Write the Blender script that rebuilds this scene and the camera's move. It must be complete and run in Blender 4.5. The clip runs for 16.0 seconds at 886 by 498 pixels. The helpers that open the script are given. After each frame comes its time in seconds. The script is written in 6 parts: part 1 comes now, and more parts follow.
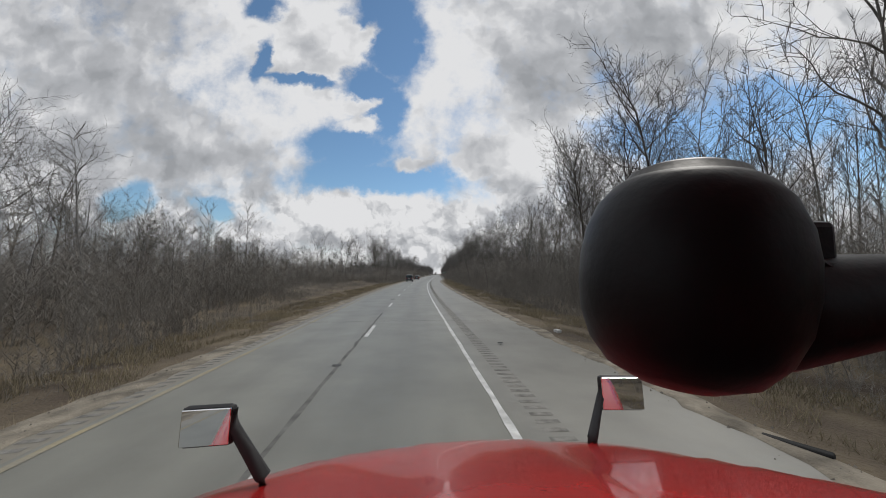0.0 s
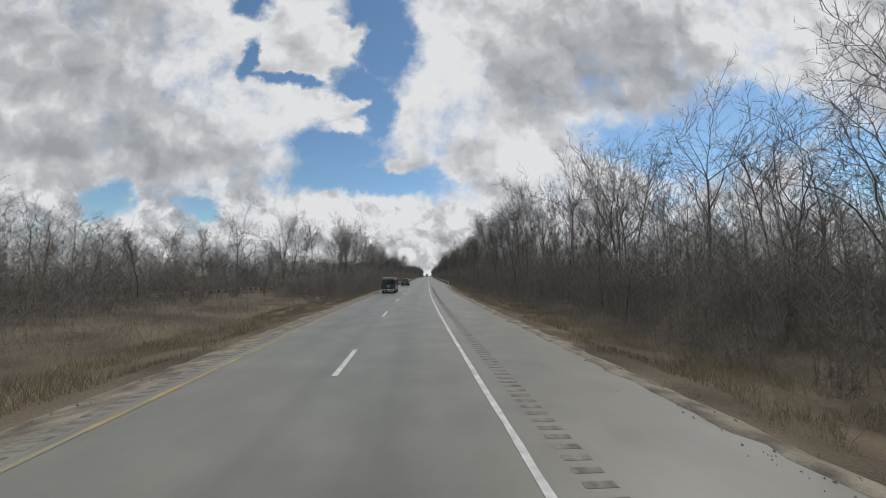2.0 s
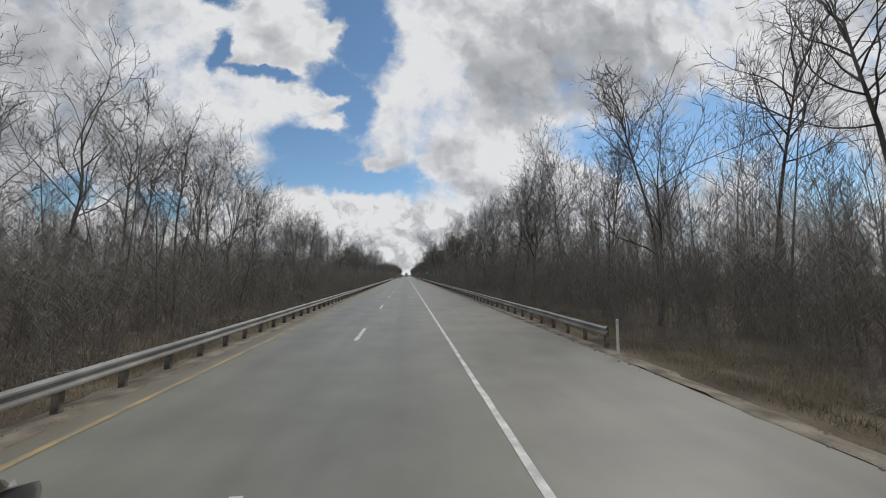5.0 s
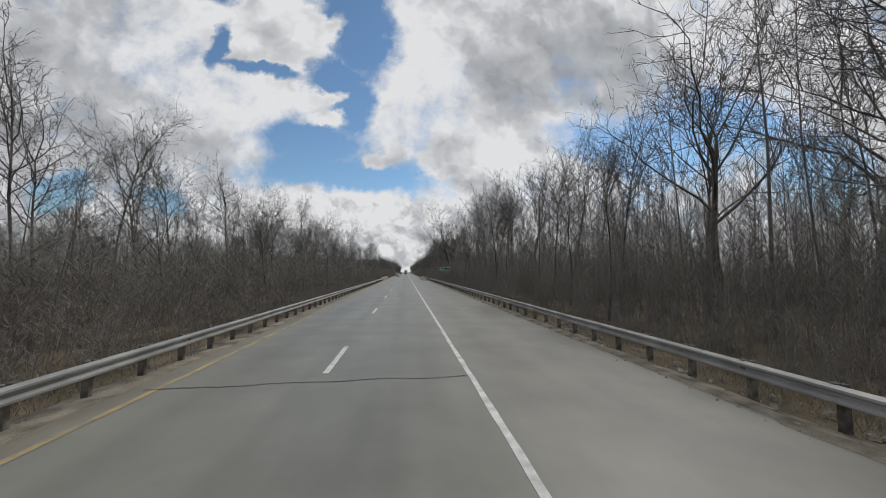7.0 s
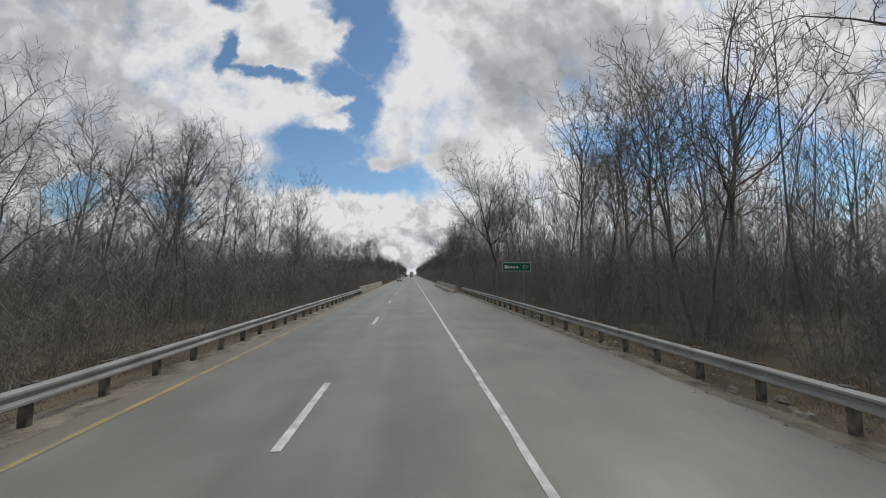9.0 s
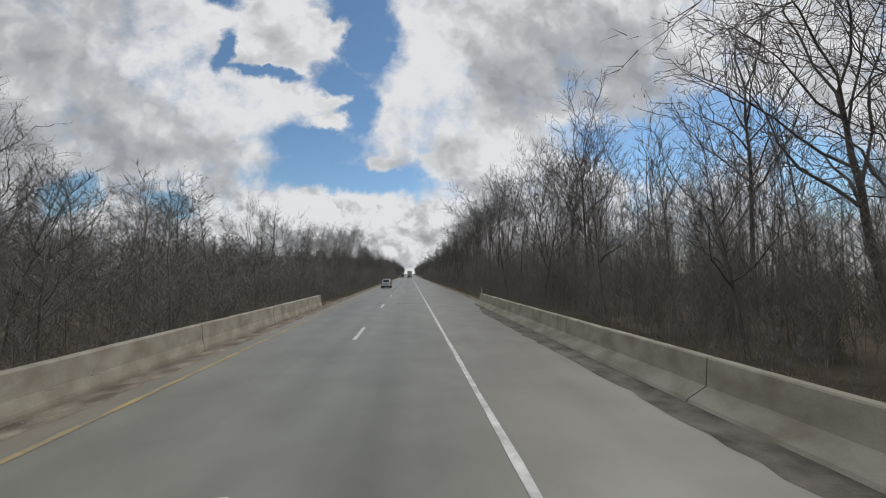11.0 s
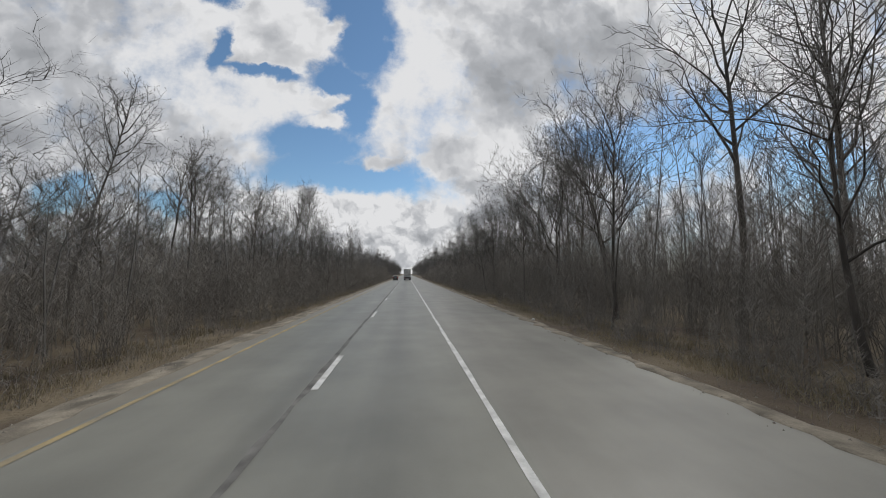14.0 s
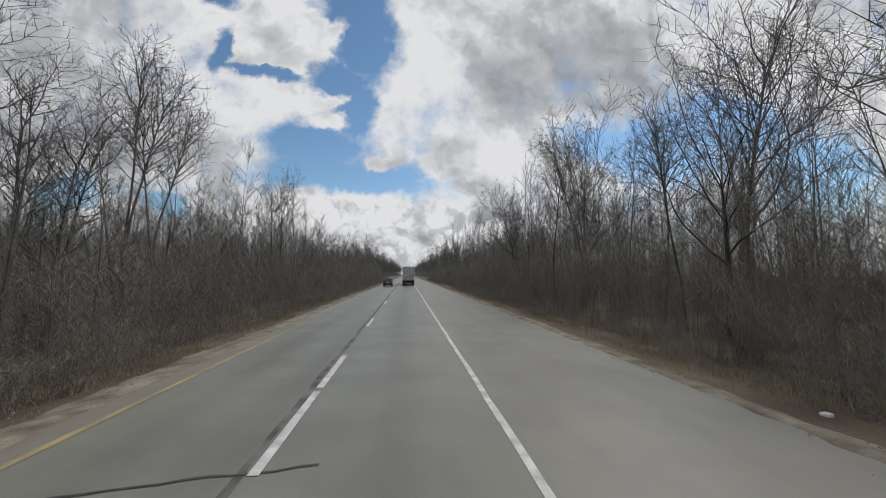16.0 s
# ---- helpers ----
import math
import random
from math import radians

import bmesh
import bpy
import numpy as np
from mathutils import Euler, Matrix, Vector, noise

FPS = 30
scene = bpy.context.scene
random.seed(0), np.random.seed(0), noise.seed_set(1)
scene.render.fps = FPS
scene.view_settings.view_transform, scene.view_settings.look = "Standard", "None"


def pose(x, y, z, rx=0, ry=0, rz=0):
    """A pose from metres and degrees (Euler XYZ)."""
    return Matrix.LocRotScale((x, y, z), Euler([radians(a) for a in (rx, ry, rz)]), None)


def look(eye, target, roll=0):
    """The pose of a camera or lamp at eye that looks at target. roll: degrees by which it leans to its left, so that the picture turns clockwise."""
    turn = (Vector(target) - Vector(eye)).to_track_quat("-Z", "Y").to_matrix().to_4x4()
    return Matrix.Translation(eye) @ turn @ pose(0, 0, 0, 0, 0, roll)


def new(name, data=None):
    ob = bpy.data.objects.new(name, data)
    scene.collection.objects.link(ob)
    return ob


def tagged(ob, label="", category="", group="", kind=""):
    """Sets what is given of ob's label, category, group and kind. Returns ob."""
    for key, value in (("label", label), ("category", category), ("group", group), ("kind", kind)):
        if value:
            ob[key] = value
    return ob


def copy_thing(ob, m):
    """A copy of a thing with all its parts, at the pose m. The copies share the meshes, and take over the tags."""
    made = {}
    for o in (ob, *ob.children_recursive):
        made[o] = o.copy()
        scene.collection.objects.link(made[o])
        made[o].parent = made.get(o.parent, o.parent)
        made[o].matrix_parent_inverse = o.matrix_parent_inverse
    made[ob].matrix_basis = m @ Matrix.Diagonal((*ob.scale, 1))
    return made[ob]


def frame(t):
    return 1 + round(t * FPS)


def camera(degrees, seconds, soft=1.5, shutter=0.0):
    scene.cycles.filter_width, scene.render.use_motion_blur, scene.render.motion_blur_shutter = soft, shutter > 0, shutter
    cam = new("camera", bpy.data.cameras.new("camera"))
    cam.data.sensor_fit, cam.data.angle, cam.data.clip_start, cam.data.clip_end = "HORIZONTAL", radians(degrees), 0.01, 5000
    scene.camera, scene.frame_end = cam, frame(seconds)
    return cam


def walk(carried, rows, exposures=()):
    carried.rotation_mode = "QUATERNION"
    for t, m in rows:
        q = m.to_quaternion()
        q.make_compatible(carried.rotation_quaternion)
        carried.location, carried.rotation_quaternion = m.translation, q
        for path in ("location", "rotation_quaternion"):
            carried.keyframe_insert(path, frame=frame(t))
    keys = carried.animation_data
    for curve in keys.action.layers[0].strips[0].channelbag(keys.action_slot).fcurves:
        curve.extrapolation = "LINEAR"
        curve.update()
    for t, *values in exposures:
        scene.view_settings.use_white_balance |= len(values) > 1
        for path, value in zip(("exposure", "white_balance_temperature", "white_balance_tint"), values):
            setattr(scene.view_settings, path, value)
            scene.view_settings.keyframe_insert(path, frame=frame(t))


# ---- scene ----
# the road: s runs along it from the first camera, x to the right of the travel lane's middle line of sight
LENS = 105.4
EYE = 2.55
ARC = (22.0, 112.0, 3.9)       # bend: start, end, degrees to the right
_S = np.arange(-400.0, 1600.0, 1.0)
_H = np.radians(ARC[2]) * (1 - np.clip((_S - ARC[0]) / (ARC[1] - ARC[0]), 0, 1))
_RX = np.concatenate([[0], np.cumsum(-np.sin(_H[:-1]))])
_RY = np.concatenate([[0], np.cumsum(np.cos(_H[:-1]))])
_RX -= np.interp(300.0, _S, _RX)
_RY -= np.interp(0.0, _S, _RY)


def heading(s):
    return float(np.interp(s, _S, _H))


def place(s, x, z=0.0):
    h = heading(s)
    return Vector((float(np.interp(s, _S, _RX)) + x * math.cos(h), float(np.interp(s, _S, _RY)) + x * math.sin(h), z))


def on_road(s, x, z=0.0, turn=0.0):
    """A pose on the road whose y axis runs along it."""
    return Matrix.Translation(place(s, x, z)) @ Matrix.Rotation(heading(s) + radians(turn), 4, "Z")


# seconds, metres along, metres aside, where the far road stands left of the middle, horizon below the middle, lean
DRIVE = [
    (0.0, 0.0, 0.00, 8, 43, 0.0), (0.5, 13.3, 0.00, 6, 43, 0.0), (1.0, 26.7, 0.00, 15, 47, 0.0), (1.5, 40.3, 0.00, 23, 47, 0.0),
    (2.0, 53.8, 0.00, 27, 46, 0.0), (2.5, 67.2, 0.00, 34, 46, 0.0), (3.0, 80.6, 0.00, 44, 49, 0.0), (3.5, 94.0, -0.05, 47, 49, 0.0),
    (4.0, 107.5, -0.10, 56, 47, 0.0), (5.2, 140.0, -0.05, 66, 45, 0.0), (6.5, 175.0, 0.0, 72, 44, 0.0), (7.0, 187.9, 0.0, 66, 40, 0.0),
    (7.5, 200.9, 0.03, 55, 50, 0.0), (8.0, 213.9, 0.06, 52, 43, 0.0), (8.5, 227.1, 0.0, 56, 44, 0.0), (9.0, 240.3, -0.05, 56, 44, 0.0),
    (10.2, 271.9, 0.05, 58, 44, 0.0), (11.5, 306.3, 0.15, 60, 43, 0.0), (12.0, 319.4, 0.13, 61, 43, 0.0), (12.5, 332.3, 0.09, 53, 42, 0.0),
    (13.0, 345.3, 0.07, 57, 43, 0.0), (13.5, 358.5, 0.04, 63, 46, 0.0), (14.0, 371.8, 0.02, 64, 43, 0.0), (14.5, 384.9, 0.02, 63, 43, 0.0),
    (15.0, 397.9, 0.05, 60, 42, 0.0), (15.5, 410.8, 0.0, 63, 44, 0.0), (16.0, 423.7, -0.05, 63, 44, 0.0)]
FOCAL = 784 / math.tan(radians(LENS / 2))


def drive_pose(t, s, x, left, low, lean):
    p = place(s, x, EYE)
    return t, pose(p.x, p.y, p.z, 90 + math.degrees(math.atan(low / FOCAL)), 0, -math.degrees(math.atan(left / FOCAL))) @ pose(0, 0, 0, 0, 0, lean)


cam = camera(LENS, 16.0, soft=1.0)
walk(cam, [drive_pose(*row) for row in DRIVE])

# ---- sky, sun, exposure ----
SUN_ELEVATION, SUN_AZIMUTH = radians(44), radians(42)     # azimuth to the right of the road ahead
scene.view_settings.exposure = 0.0


def build_world():
    world = bpy.data.worlds.new("sky")
    scene.world = world
    world.use_nodes = True
    nt = world.node_tree
    nt.nodes.clear()
    N, L = nt.nodes.new, nt.links.new

    def math_node(op, a, b=None, c=None, clamp=False):
        n = N("ShaderNodeMath")
        n.operation, n.use_clamp = op, clamp
        for i, v in enumerate((a, b, c)):
            if v is None:
                continue
            if isinstance(v, (int, float)):
                n.inputs[i].default_value = v
            else:
                L(v, n.inputs[i])
        return n.outputs[0]

    def smooth(v, lo, hi, a=0.0, b=1.0):
        n = N("ShaderNodeMapRange")
        n.interpolation_type = "SMOOTHSTEP"
        L(v, n.inputs[0])
        for i, k in enumerate((lo, hi, a, b)):
            n.inputs[i + 1].default_value = k
        return n.outputs[0]

    tc = N("ShaderNodeTexCoord").outputs["Generated"]
    sep = N("ShaderNodeSeparateXYZ")
    L(tc, sep.inputs[0])
    dx, dy, dz = sep.outputs
    ahead = math_node("MAXIMUM", math_node("ABSOLUTE", dy), 0.12)
    u = math_node("DIVIDE", dx, ahead)
    v = math_node("DIVIDE", dz, ahead)
    uv = N("ShaderNodeCombineXYZ")
    L(u, uv.inputs[0]), L(v, uv.inputs[1])
    L(math_node("SIGN", dy), uv.inputs[2])

    def fbm(vec, scale, detail, rough=0.55, shift=(0, 0, 0), squash=(1, 1, 1)):
        m = N("ShaderNodeMapping")
        m.inputs["Location"].default_value, m.inputs["Scale"].default_value = shift, squash
        L(vec, m.inputs[0])
        n = N("ShaderNodeTexNoise")
        n.inputs["Scale"].default_value, n.inputs["Detail"].default_value, n.inputs["Roughness"].default_value = scale, detail, rough
        L(m.outputs[0], n.inputs["Vector"])
        return n

    # puffy edges: bend the coordinates before the broad shapes are asked for
    warp = fbm(uv.outputs[0], 5.0, 6, 0.6)
    wsub = N("ShaderNodeVectorMath")
    wsub.operation = "SUBTRACT"
    L(warp.outputs["Color"], wsub.inputs[0])
    wsub.inputs[1].default_value = (0.5, 0.5, 0.5)
    wmul = N("ShaderNodeVectorMath")
    wmul.operation = "MULTIPLY"
    L(wsub.outputs[0], wmul.inputs[0])
    wmul.inputs[1].default_value = (0.09, 0.08, 0.0)
    curl = fbm(uv.outputs[0], 15.0, 5, 0.6, (1.3, 4.1, 0))
    csub = N("ShaderNodeVectorMath")
    csub.operation = "SUBTRACT"
    L(curl.outputs["Color"], csub.inputs[0])
    csub.inputs[1].default_value = (0.5, 0.5, 0.5)
    cmul = N("ShaderNodeVectorMath")
    cmul.operation = "MULTIPLY_ADD"
    L(csub.outputs[0], cmul.inputs[0])
    cmul.inputs[1].default_value = (0.08, 0.07, 0.0)
    L(wmul.outputs[0], cmul.inputs[2])
    wadd = N("ShaderNodeVectorMath")
    L(uv.outputs[0], wadd.inputs[0]), L(cmul.outputs[0], wadd.inputs[1])
    ws = N("ShaderNodeSeparateXYZ")
    L(wadd.outputs[0], ws.inputs[0])

    def blob(cu, cv, ru, rv, tilt=0.0):
        """1 at the middle of a soft ellipse, 0 outside."""
        a = math_node("SUBTRACT", ws.outputs[0], cu)
        b = math_node("SUBTRACT", ws.outputs[1], cv)
        c, s = math.cos(radians(tilt)), math.sin(radians(tilt))
        p = math_node("DIVIDE", math_node("ADD", math_node("MULTIPLY", a, c), math_node("MULTIPLY", b, s)), ru)
        q = math_node("DIVIDE", math_node("SUBTRACT", math_node("MULTIPLY", b, c), math_node("MULTIPLY", a, s)), rv)
        r = math_node("ADD", math_node("MULTIPLY", p, p), math_node("MULTIPLY", q, q))
        return math_node("SUBTRACT", 1.0, math_node("SQRT", r), clamp=True)

    def union(values):
        out = values[0]
        for k in values[1:]:
            out = math_node("MAXIMUM", out, k)
        return out

    # openings of clear sky between the cumulus banks, and the puffs inside them
    gaps = union([blob(-0.165, 0.84, 0.15, 0.17), blob(-0.125, 0.69, 0.135, 0.17), blob(-0.215, 0.575, 0.13, 0.105), blob(-0.165, 0.47, 0.085, 0.15), blob(-0.27, 0.375, 0.25, 0.105),
                  blob(-0.20, 0.285, 0.36, 0.105, -3), blob(-0.535, 0.66, 0.036, 0.11, -14), blob(-0.42, 0.585, 0.18, 0.031, -8), blob(-0.55, 0.83, 0.09, 0.07), blob(-0.92, 0.22, 0.11, 0.07, 20),
                  blob(-0.66, 0.19, 0.10, 0.05, -15), blob(0.80, 0.40, 0.40, 0.13, -6), blob(1.05, 0.50, 0.34, 0.17), blob(1.45, 0.35, 0.3, 0.2), blob(2.4, 0.5, 0.5, 0.3), blob(-1.9, 0.5, 0.3, 0.2)])
    puffs = union([blob(-0.375, 0.71, 0.175, 0.125, -6), 
                   blob(-0.18, 0.165, 0.30, 0.11), blob(0.02, 0.12, 0.2, 0.1), blob(0.16, 0.35, 0.14, 0.06, 12)])
    shreds = union([blob(-0.25, 0.515, 0.075, 0.032, -8), blob(-0.235, 0.445, 0.09, 0.032), blob(-0.072, 0.33, 0.075, 0.026, 8), blob(-0.21, 0.745, 0.04, 0.08, -35)])
    fine = fbm(uv.outputs[0], 4.2, 9, 0.56, (5.3, 2.2, 0)).outputs["Fac"]
    clear = math_node("SUBTRACT", math_node("MULTIPLY", gaps, 2.0), math_node("MULTIPLY", puffs, 2.4))
    clear = math_node("ADD", clear, math_node("MULTIPLY", math_node("SUBTRACT", fine, 0.5), 1.9))
    wisps = fbm(uv.outputs[0], 13.0, 7, 0.62, (2.7, 6.1, 0)).outputs["Fac"]
    clear = math_node("ADD", clear, math_node("MULTIPLY", math_node("SUBTRACT", wisps, 0.5), 1.5))
    clear = math_node("SUBTRACT", clear, math_node("MULTIPLY", shreds, 1.5))
    cover = smooth(clear, -0.05, 1.05, 1.0, 0.0)

    # light on the banks: bright tops and edges, grey bellies
    bright = union([blob(-0.50, 0.50, 0.48, 0.20, -14), blob(-0.62, 0.76, 0.26, 0.34, 0), blob(-0.12, 0.17, 0.48, 0.13, 0), blob(0.0, 0.07, 0.6, 0.13, 0), blob(0.04, 0.64, 0.24, 0.36, 0), blob(0.26, 0.34, 0.36, 0.13, 12),
                    blob(-0.36, 0.74, 0.25, 0.15, 0), blob(1.1, 0.75, 0.35, 0.3, 0), blob(0.60, 0.36, 0.40, 0.16, 0)])
    dull = union([blob(-1.05, 0.72, 0.50, 0.42, 0), blob(0.55, 0.66, 0.52, 0.24, -6), blob(-1.0, 0.40, 0.60, 0.20, 0), blob(0.28, 0.60, 0.2, 0.16, 0), blob(-0.70, 0.36, 0.34, 0.09, 0), blob(-0.40, 0.70, 0.08, 0.05), blob(-0.12, 0.09, 0.34, 0.06), blob(0.18, 0.27, 0.2, 0.05)])
    belly = fbm(wadd.outputs[0], 2.2, 5, 0.45, (3.1, 1.7, 0), (0.8, 1.25, 1)).outputs["Fac"]

    def billow(shift, size=5.5):
        m = N("ShaderNodeMapping")
        m.inputs["Location"].default_value = shift
        L(wadd.outputs[0], m.inputs[0])
        n = N("ShaderNodeTexVoronoi")
        n.feature = "SMOOTH_F1"
        n.inputs["Scale"].default_value, n.inputs["Detail"].default_value, n.inputs["Roughness"].default_value = size, 3, 0.55
        n.inputs["Smoothness"].default_value = 0.7
        L(m.outputs[0], n.inputs["Vector"])
        return n.outputs["Distance"]

    # lit towards the sun, up and to the right, shaded on the far side of each heap
    relief = math_node("MULTIPLY", math_node("SUBTRACT", billow((0.03, 0.05, 0)), billow((0, 0, 0))), 0.9)
    # smaller heaps low over the horizon
    low = math_node("MULTIPLY", math_node("SUBTRACT", billow((0.012, 0.026, 0), 13.0), billow((0, 0, 0), 13.0)), smooth(v, 0.34, 0.16, 0.0, 1.3))
    relief = math_node("ADD", relief, low)
    shade = math_node("ADD", smooth(belly, 0.30, 0.70, 0.40, 0.70), relief)
    shade = math_node("ADD", shade, math_node("SUBTRACT", math_node("MULTIPLY", bright, 0.62), math_node("MULTIPLY", dull, 0.36)))
    edge = smooth(clear, -0.5, 0.25, 0.0, 0.14)
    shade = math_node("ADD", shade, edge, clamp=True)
    ramp = N("ShaderNodeValToRGB")
    L(shade, ramp.inputs[0])
    el = ramp.color_ramp.elements
    el[0].position, el[0].color = 0.0, (0.40, 0.415, 0.44, 1)
    el[1].position, el[1].color = 1.0, (0.93, 0.935, 0.95, 1)
    mid = el.new(0.5)
    mid.color = (0.58, 0.595, 0.625, 1)

    sky = N("ShaderNodeTexSky")
    sky.sky_type, sky.sun_disc = "NISHITA", False
    sky.sun_elevation, sky.sun_rotation = SUN_ELEVATION, SUN_AZIMUTH
    sky.air_density, sky.dust_density, sky.ozone_density = 1.0, 0.1, 1.5
    bring = N("ShaderNodeVectorMath")
    bring.operation = "MULTIPLY"
    L(sky.outputs[0], bring.inputs[0])
    bring.inputs[1].default_value = (0.86, 1.0, 1.03)
    lit = N("ShaderNodeVectorMath")
    lit.operation = "SCALE"
    L(ramp.outputs[0], lit.inputs[0])
    lit.inputs["Scale"].default_value = 8.0
    mix = N("ShaderNodeMix")
    mix.data_type = "RGBA"
    L(cover, mix.inputs["Factor"]), L(bring.outputs[0], mix.inputs["A"]), L(lit.outputs[0], mix.inputs["B"])
    bg = N("ShaderNodeBackground")
    L(mix.outputs["Result"], bg.inputs[0])
    bg.inputs[1].default_value = 0.1
    out = N("ShaderNodeOutputWorld")
    L(bg.outputs[0], out.inputs[0])


build_world()
sun = new("sun", bpy.data.lights.new("sun", "SUN"))
sun.data.energy, sun.data.angle, sun.data.color = 1.1, radians(10), (1.0, 0.96, 0.9)
sun.matrix_world = look((0, 0, 0), (-math.sin(SUN_AZIMUTH) * math.cos(SUN_ELEVATION), -math.cos(SUN_AZIMUTH) * math.cos(SUN_ELEVATION), -math.sin(SUN_ELEVATION)))

# ---- materials ----
def material(name, base, rough=0.8, metal=0.0, vary=0.15, scale=8.0, fine=80.0, bump=0.2, dist=0.01, tint=None, random_vary=0.0, coat=0.0, stretch=(1, 1, 1), spec=0.5):
    """A painted, weathered or natural surface: two scales of noise in colour, fine relief."""
    m = bpy.data.materials.new(name)
    m.use_nodes = True
    nt = m.node_tree
    N, L = nt.nodes.new, nt.links.new
    b = nt.nodes["Principled BSDF"]
    b.inputs["Roughness"].default_value, b.inputs["Metallic"].default_value = rough, metal
    b.inputs["Coat Weight"].default_value = coat
    b.inputs["Specular IOR Level"].default_value = spec
    tc = N("ShaderNodeTexCoord")
    mp = N("ShaderNodeMapping")
    mp.inputs["Scale"].default_value = stretch
    L(tc.outputs["Object"], mp.inputs[0])
    big, small = N("ShaderNodeTexNoise"), N("ShaderNodeTexNoise")
    for n, s, d in ((big, scale, 4), (small, fine, 3)):
        n.inputs["Scale"].default_value, n.inputs["Detail"].default_value = s, d
        L(mp.outputs[0], n.inputs["Vector"])
    tint = tint or tuple(c * (1 - 2 * vary) for c in base)
    mix = N("ShaderNodeMix")
    mix.data_type = "RGBA"
    mix.inputs["A"].default_value = (*[min(1, c * (1 + vary)) for c in base], 1)
    mix.inputs["B"].default_value = (*tint, 1)
    rng = N("ShaderNodeMapRange")
    rng.inputs[1].default_value, rng.inputs[2].default_value = 0.35, 0.65
    L(big.outputs["Fac"], rng.inputs[0])
    L(rng.outputs[0], mix.inputs["Factor"])
    hsv = N("ShaderNodeHueSaturation")
    val = N("ShaderNodeMath")
    val.operation = "MULTIPLY_ADD"
    L(small.outputs["Fac"], val.inputs[0])
    val.inputs[1].default_value, val.inputs[2].default_value = 2 * vary, 1 - vary
    top = val.outputs[0]
    if random_vary:
        oi = N("ShaderNodeObjectInfo")
        add = N("ShaderNodeMath")
        add.operation = "MULTIPLY_ADD"
        L(oi.outputs["Random"], add.inputs[0])
        add.inputs[1].default_value, add.inputs[2].default_value = 2 * random_vary, 1 - random_vary
        mul = N("ShaderNodeMath")
        mul.operation = "MULTIPLY"
        L(top, mul.inputs[0]), L(add.outputs[0], mul.inputs[1])
        top = mul.outputs[0]
    L(top, hsv.inputs["Value"])
    L(mix.outputs["Result"], hsv.inputs["Color"])
    L(hsv.outputs[0], b.inputs["Base Color"])
    if bump:
        bp = N("ShaderNodeBump")
        bp.inputs["Strength"].default_value, bp.inputs["Distance"].default_value = bump, dist
        L(small.outputs["Fac"], bp.inputs["Height"])
        L(bp.outputs[0], b.inputs["Normal"])
    return m


def road_material(name, base, lanes=True):
    """Old grey pavement in metres across and along (UV): worn tracks, oil down the lane's middle, patches, grain."""
    m = material(name, base, 0.47, vary=0.06, scale=0.6, fine=55.0, bump=0.25, dist=0.004, tint=tuple(c * 0.86 for c in base))
    nt = m.node_tree
    N, L = nt.nodes.new, nt.links.new
    b = nt.nodes["Principled BSDF"]
    col = b.inputs["Base Color"].links[0].from_socket
    uv = N("ShaderNodeUVMap")
    uv.uv_map = "metres"
    sep = N("ShaderNodeSeparateXYZ")
    L(uv.outputs[0], sep.inputs[0])

    def op(kind, a, c=None, clamp=False):
        n = N("ShaderNodeMath")
        n.operation, n.use_clamp = kind, clamp
        for i, k in enumerate((a, c)):
            if k is None:
                continue
            if isinstance(k, (int, float)):
                n.inputs[i].default_value = k
            else:
                L(k, n.inputs[i])
        return n.outputs[0]

    wob = N("ShaderNodeTexNoise")
    wob.inputs["Scale"].default_value, wob.inputs["Detail"].default_value = 1.0, 5
    mp = N("ShaderNodeMapping")
    mp.inputs["Scale"].default_value = (0.9, 0.07, 1)
    L(uv.outputs[0], mp.inputs[0]), L(mp.outputs[0], wob.inputs["Vector"])
    x = op("ADD", sep.outputs[0], op("MULTIPLY", op("SUBTRACT", wob.outputs["Fac"], 0.5), 0.5))
    dark = None
    if lanes:
        for mid, width, amount in ((-0.3, 0.55, 0.20), (-4.0, 0.5, 0.10), (-1.15, 0.35, 0.05), (0.6, 0.35, 0.05), (-2.25, 0.30, 0.10)):
            d = op("DIVIDE", op("SUBTRACT", x, mid), width)
            g = op("MULTIPLY", op("EXPONENT", op("MULTIPLY", op("MULTIPLY", d, d), -1.0)), amount)
            dark = g if dark is None else op("ADD", dark, g)
    streak = op("MULTIPLY", op("SUBTRACT", wob.outputs["Fac"], 0.5), 0.45)
    dark = streak if dark is None else op("ADD", dark, streak)
    hs = N("ShaderNodeHueSaturation")
    L(col, hs.inputs["Color"])
    L(op("SUBTRACT", 1.0, dark), hs.inputs["Value"])
    L(hs.outputs[0], b.inputs["Base Color"])
    return m


def ground_material():
    """Winter verge: straw grass, leaf litter and bare earth in patches."""
    m = material("winter_ground", (0.16, 0.128, 0.083), 0.95, vary=0.25, scale=0.3, fine=12.0, bump=1.0, dist=0.06, tint=(0.085, 0.063, 0.044))
    return m


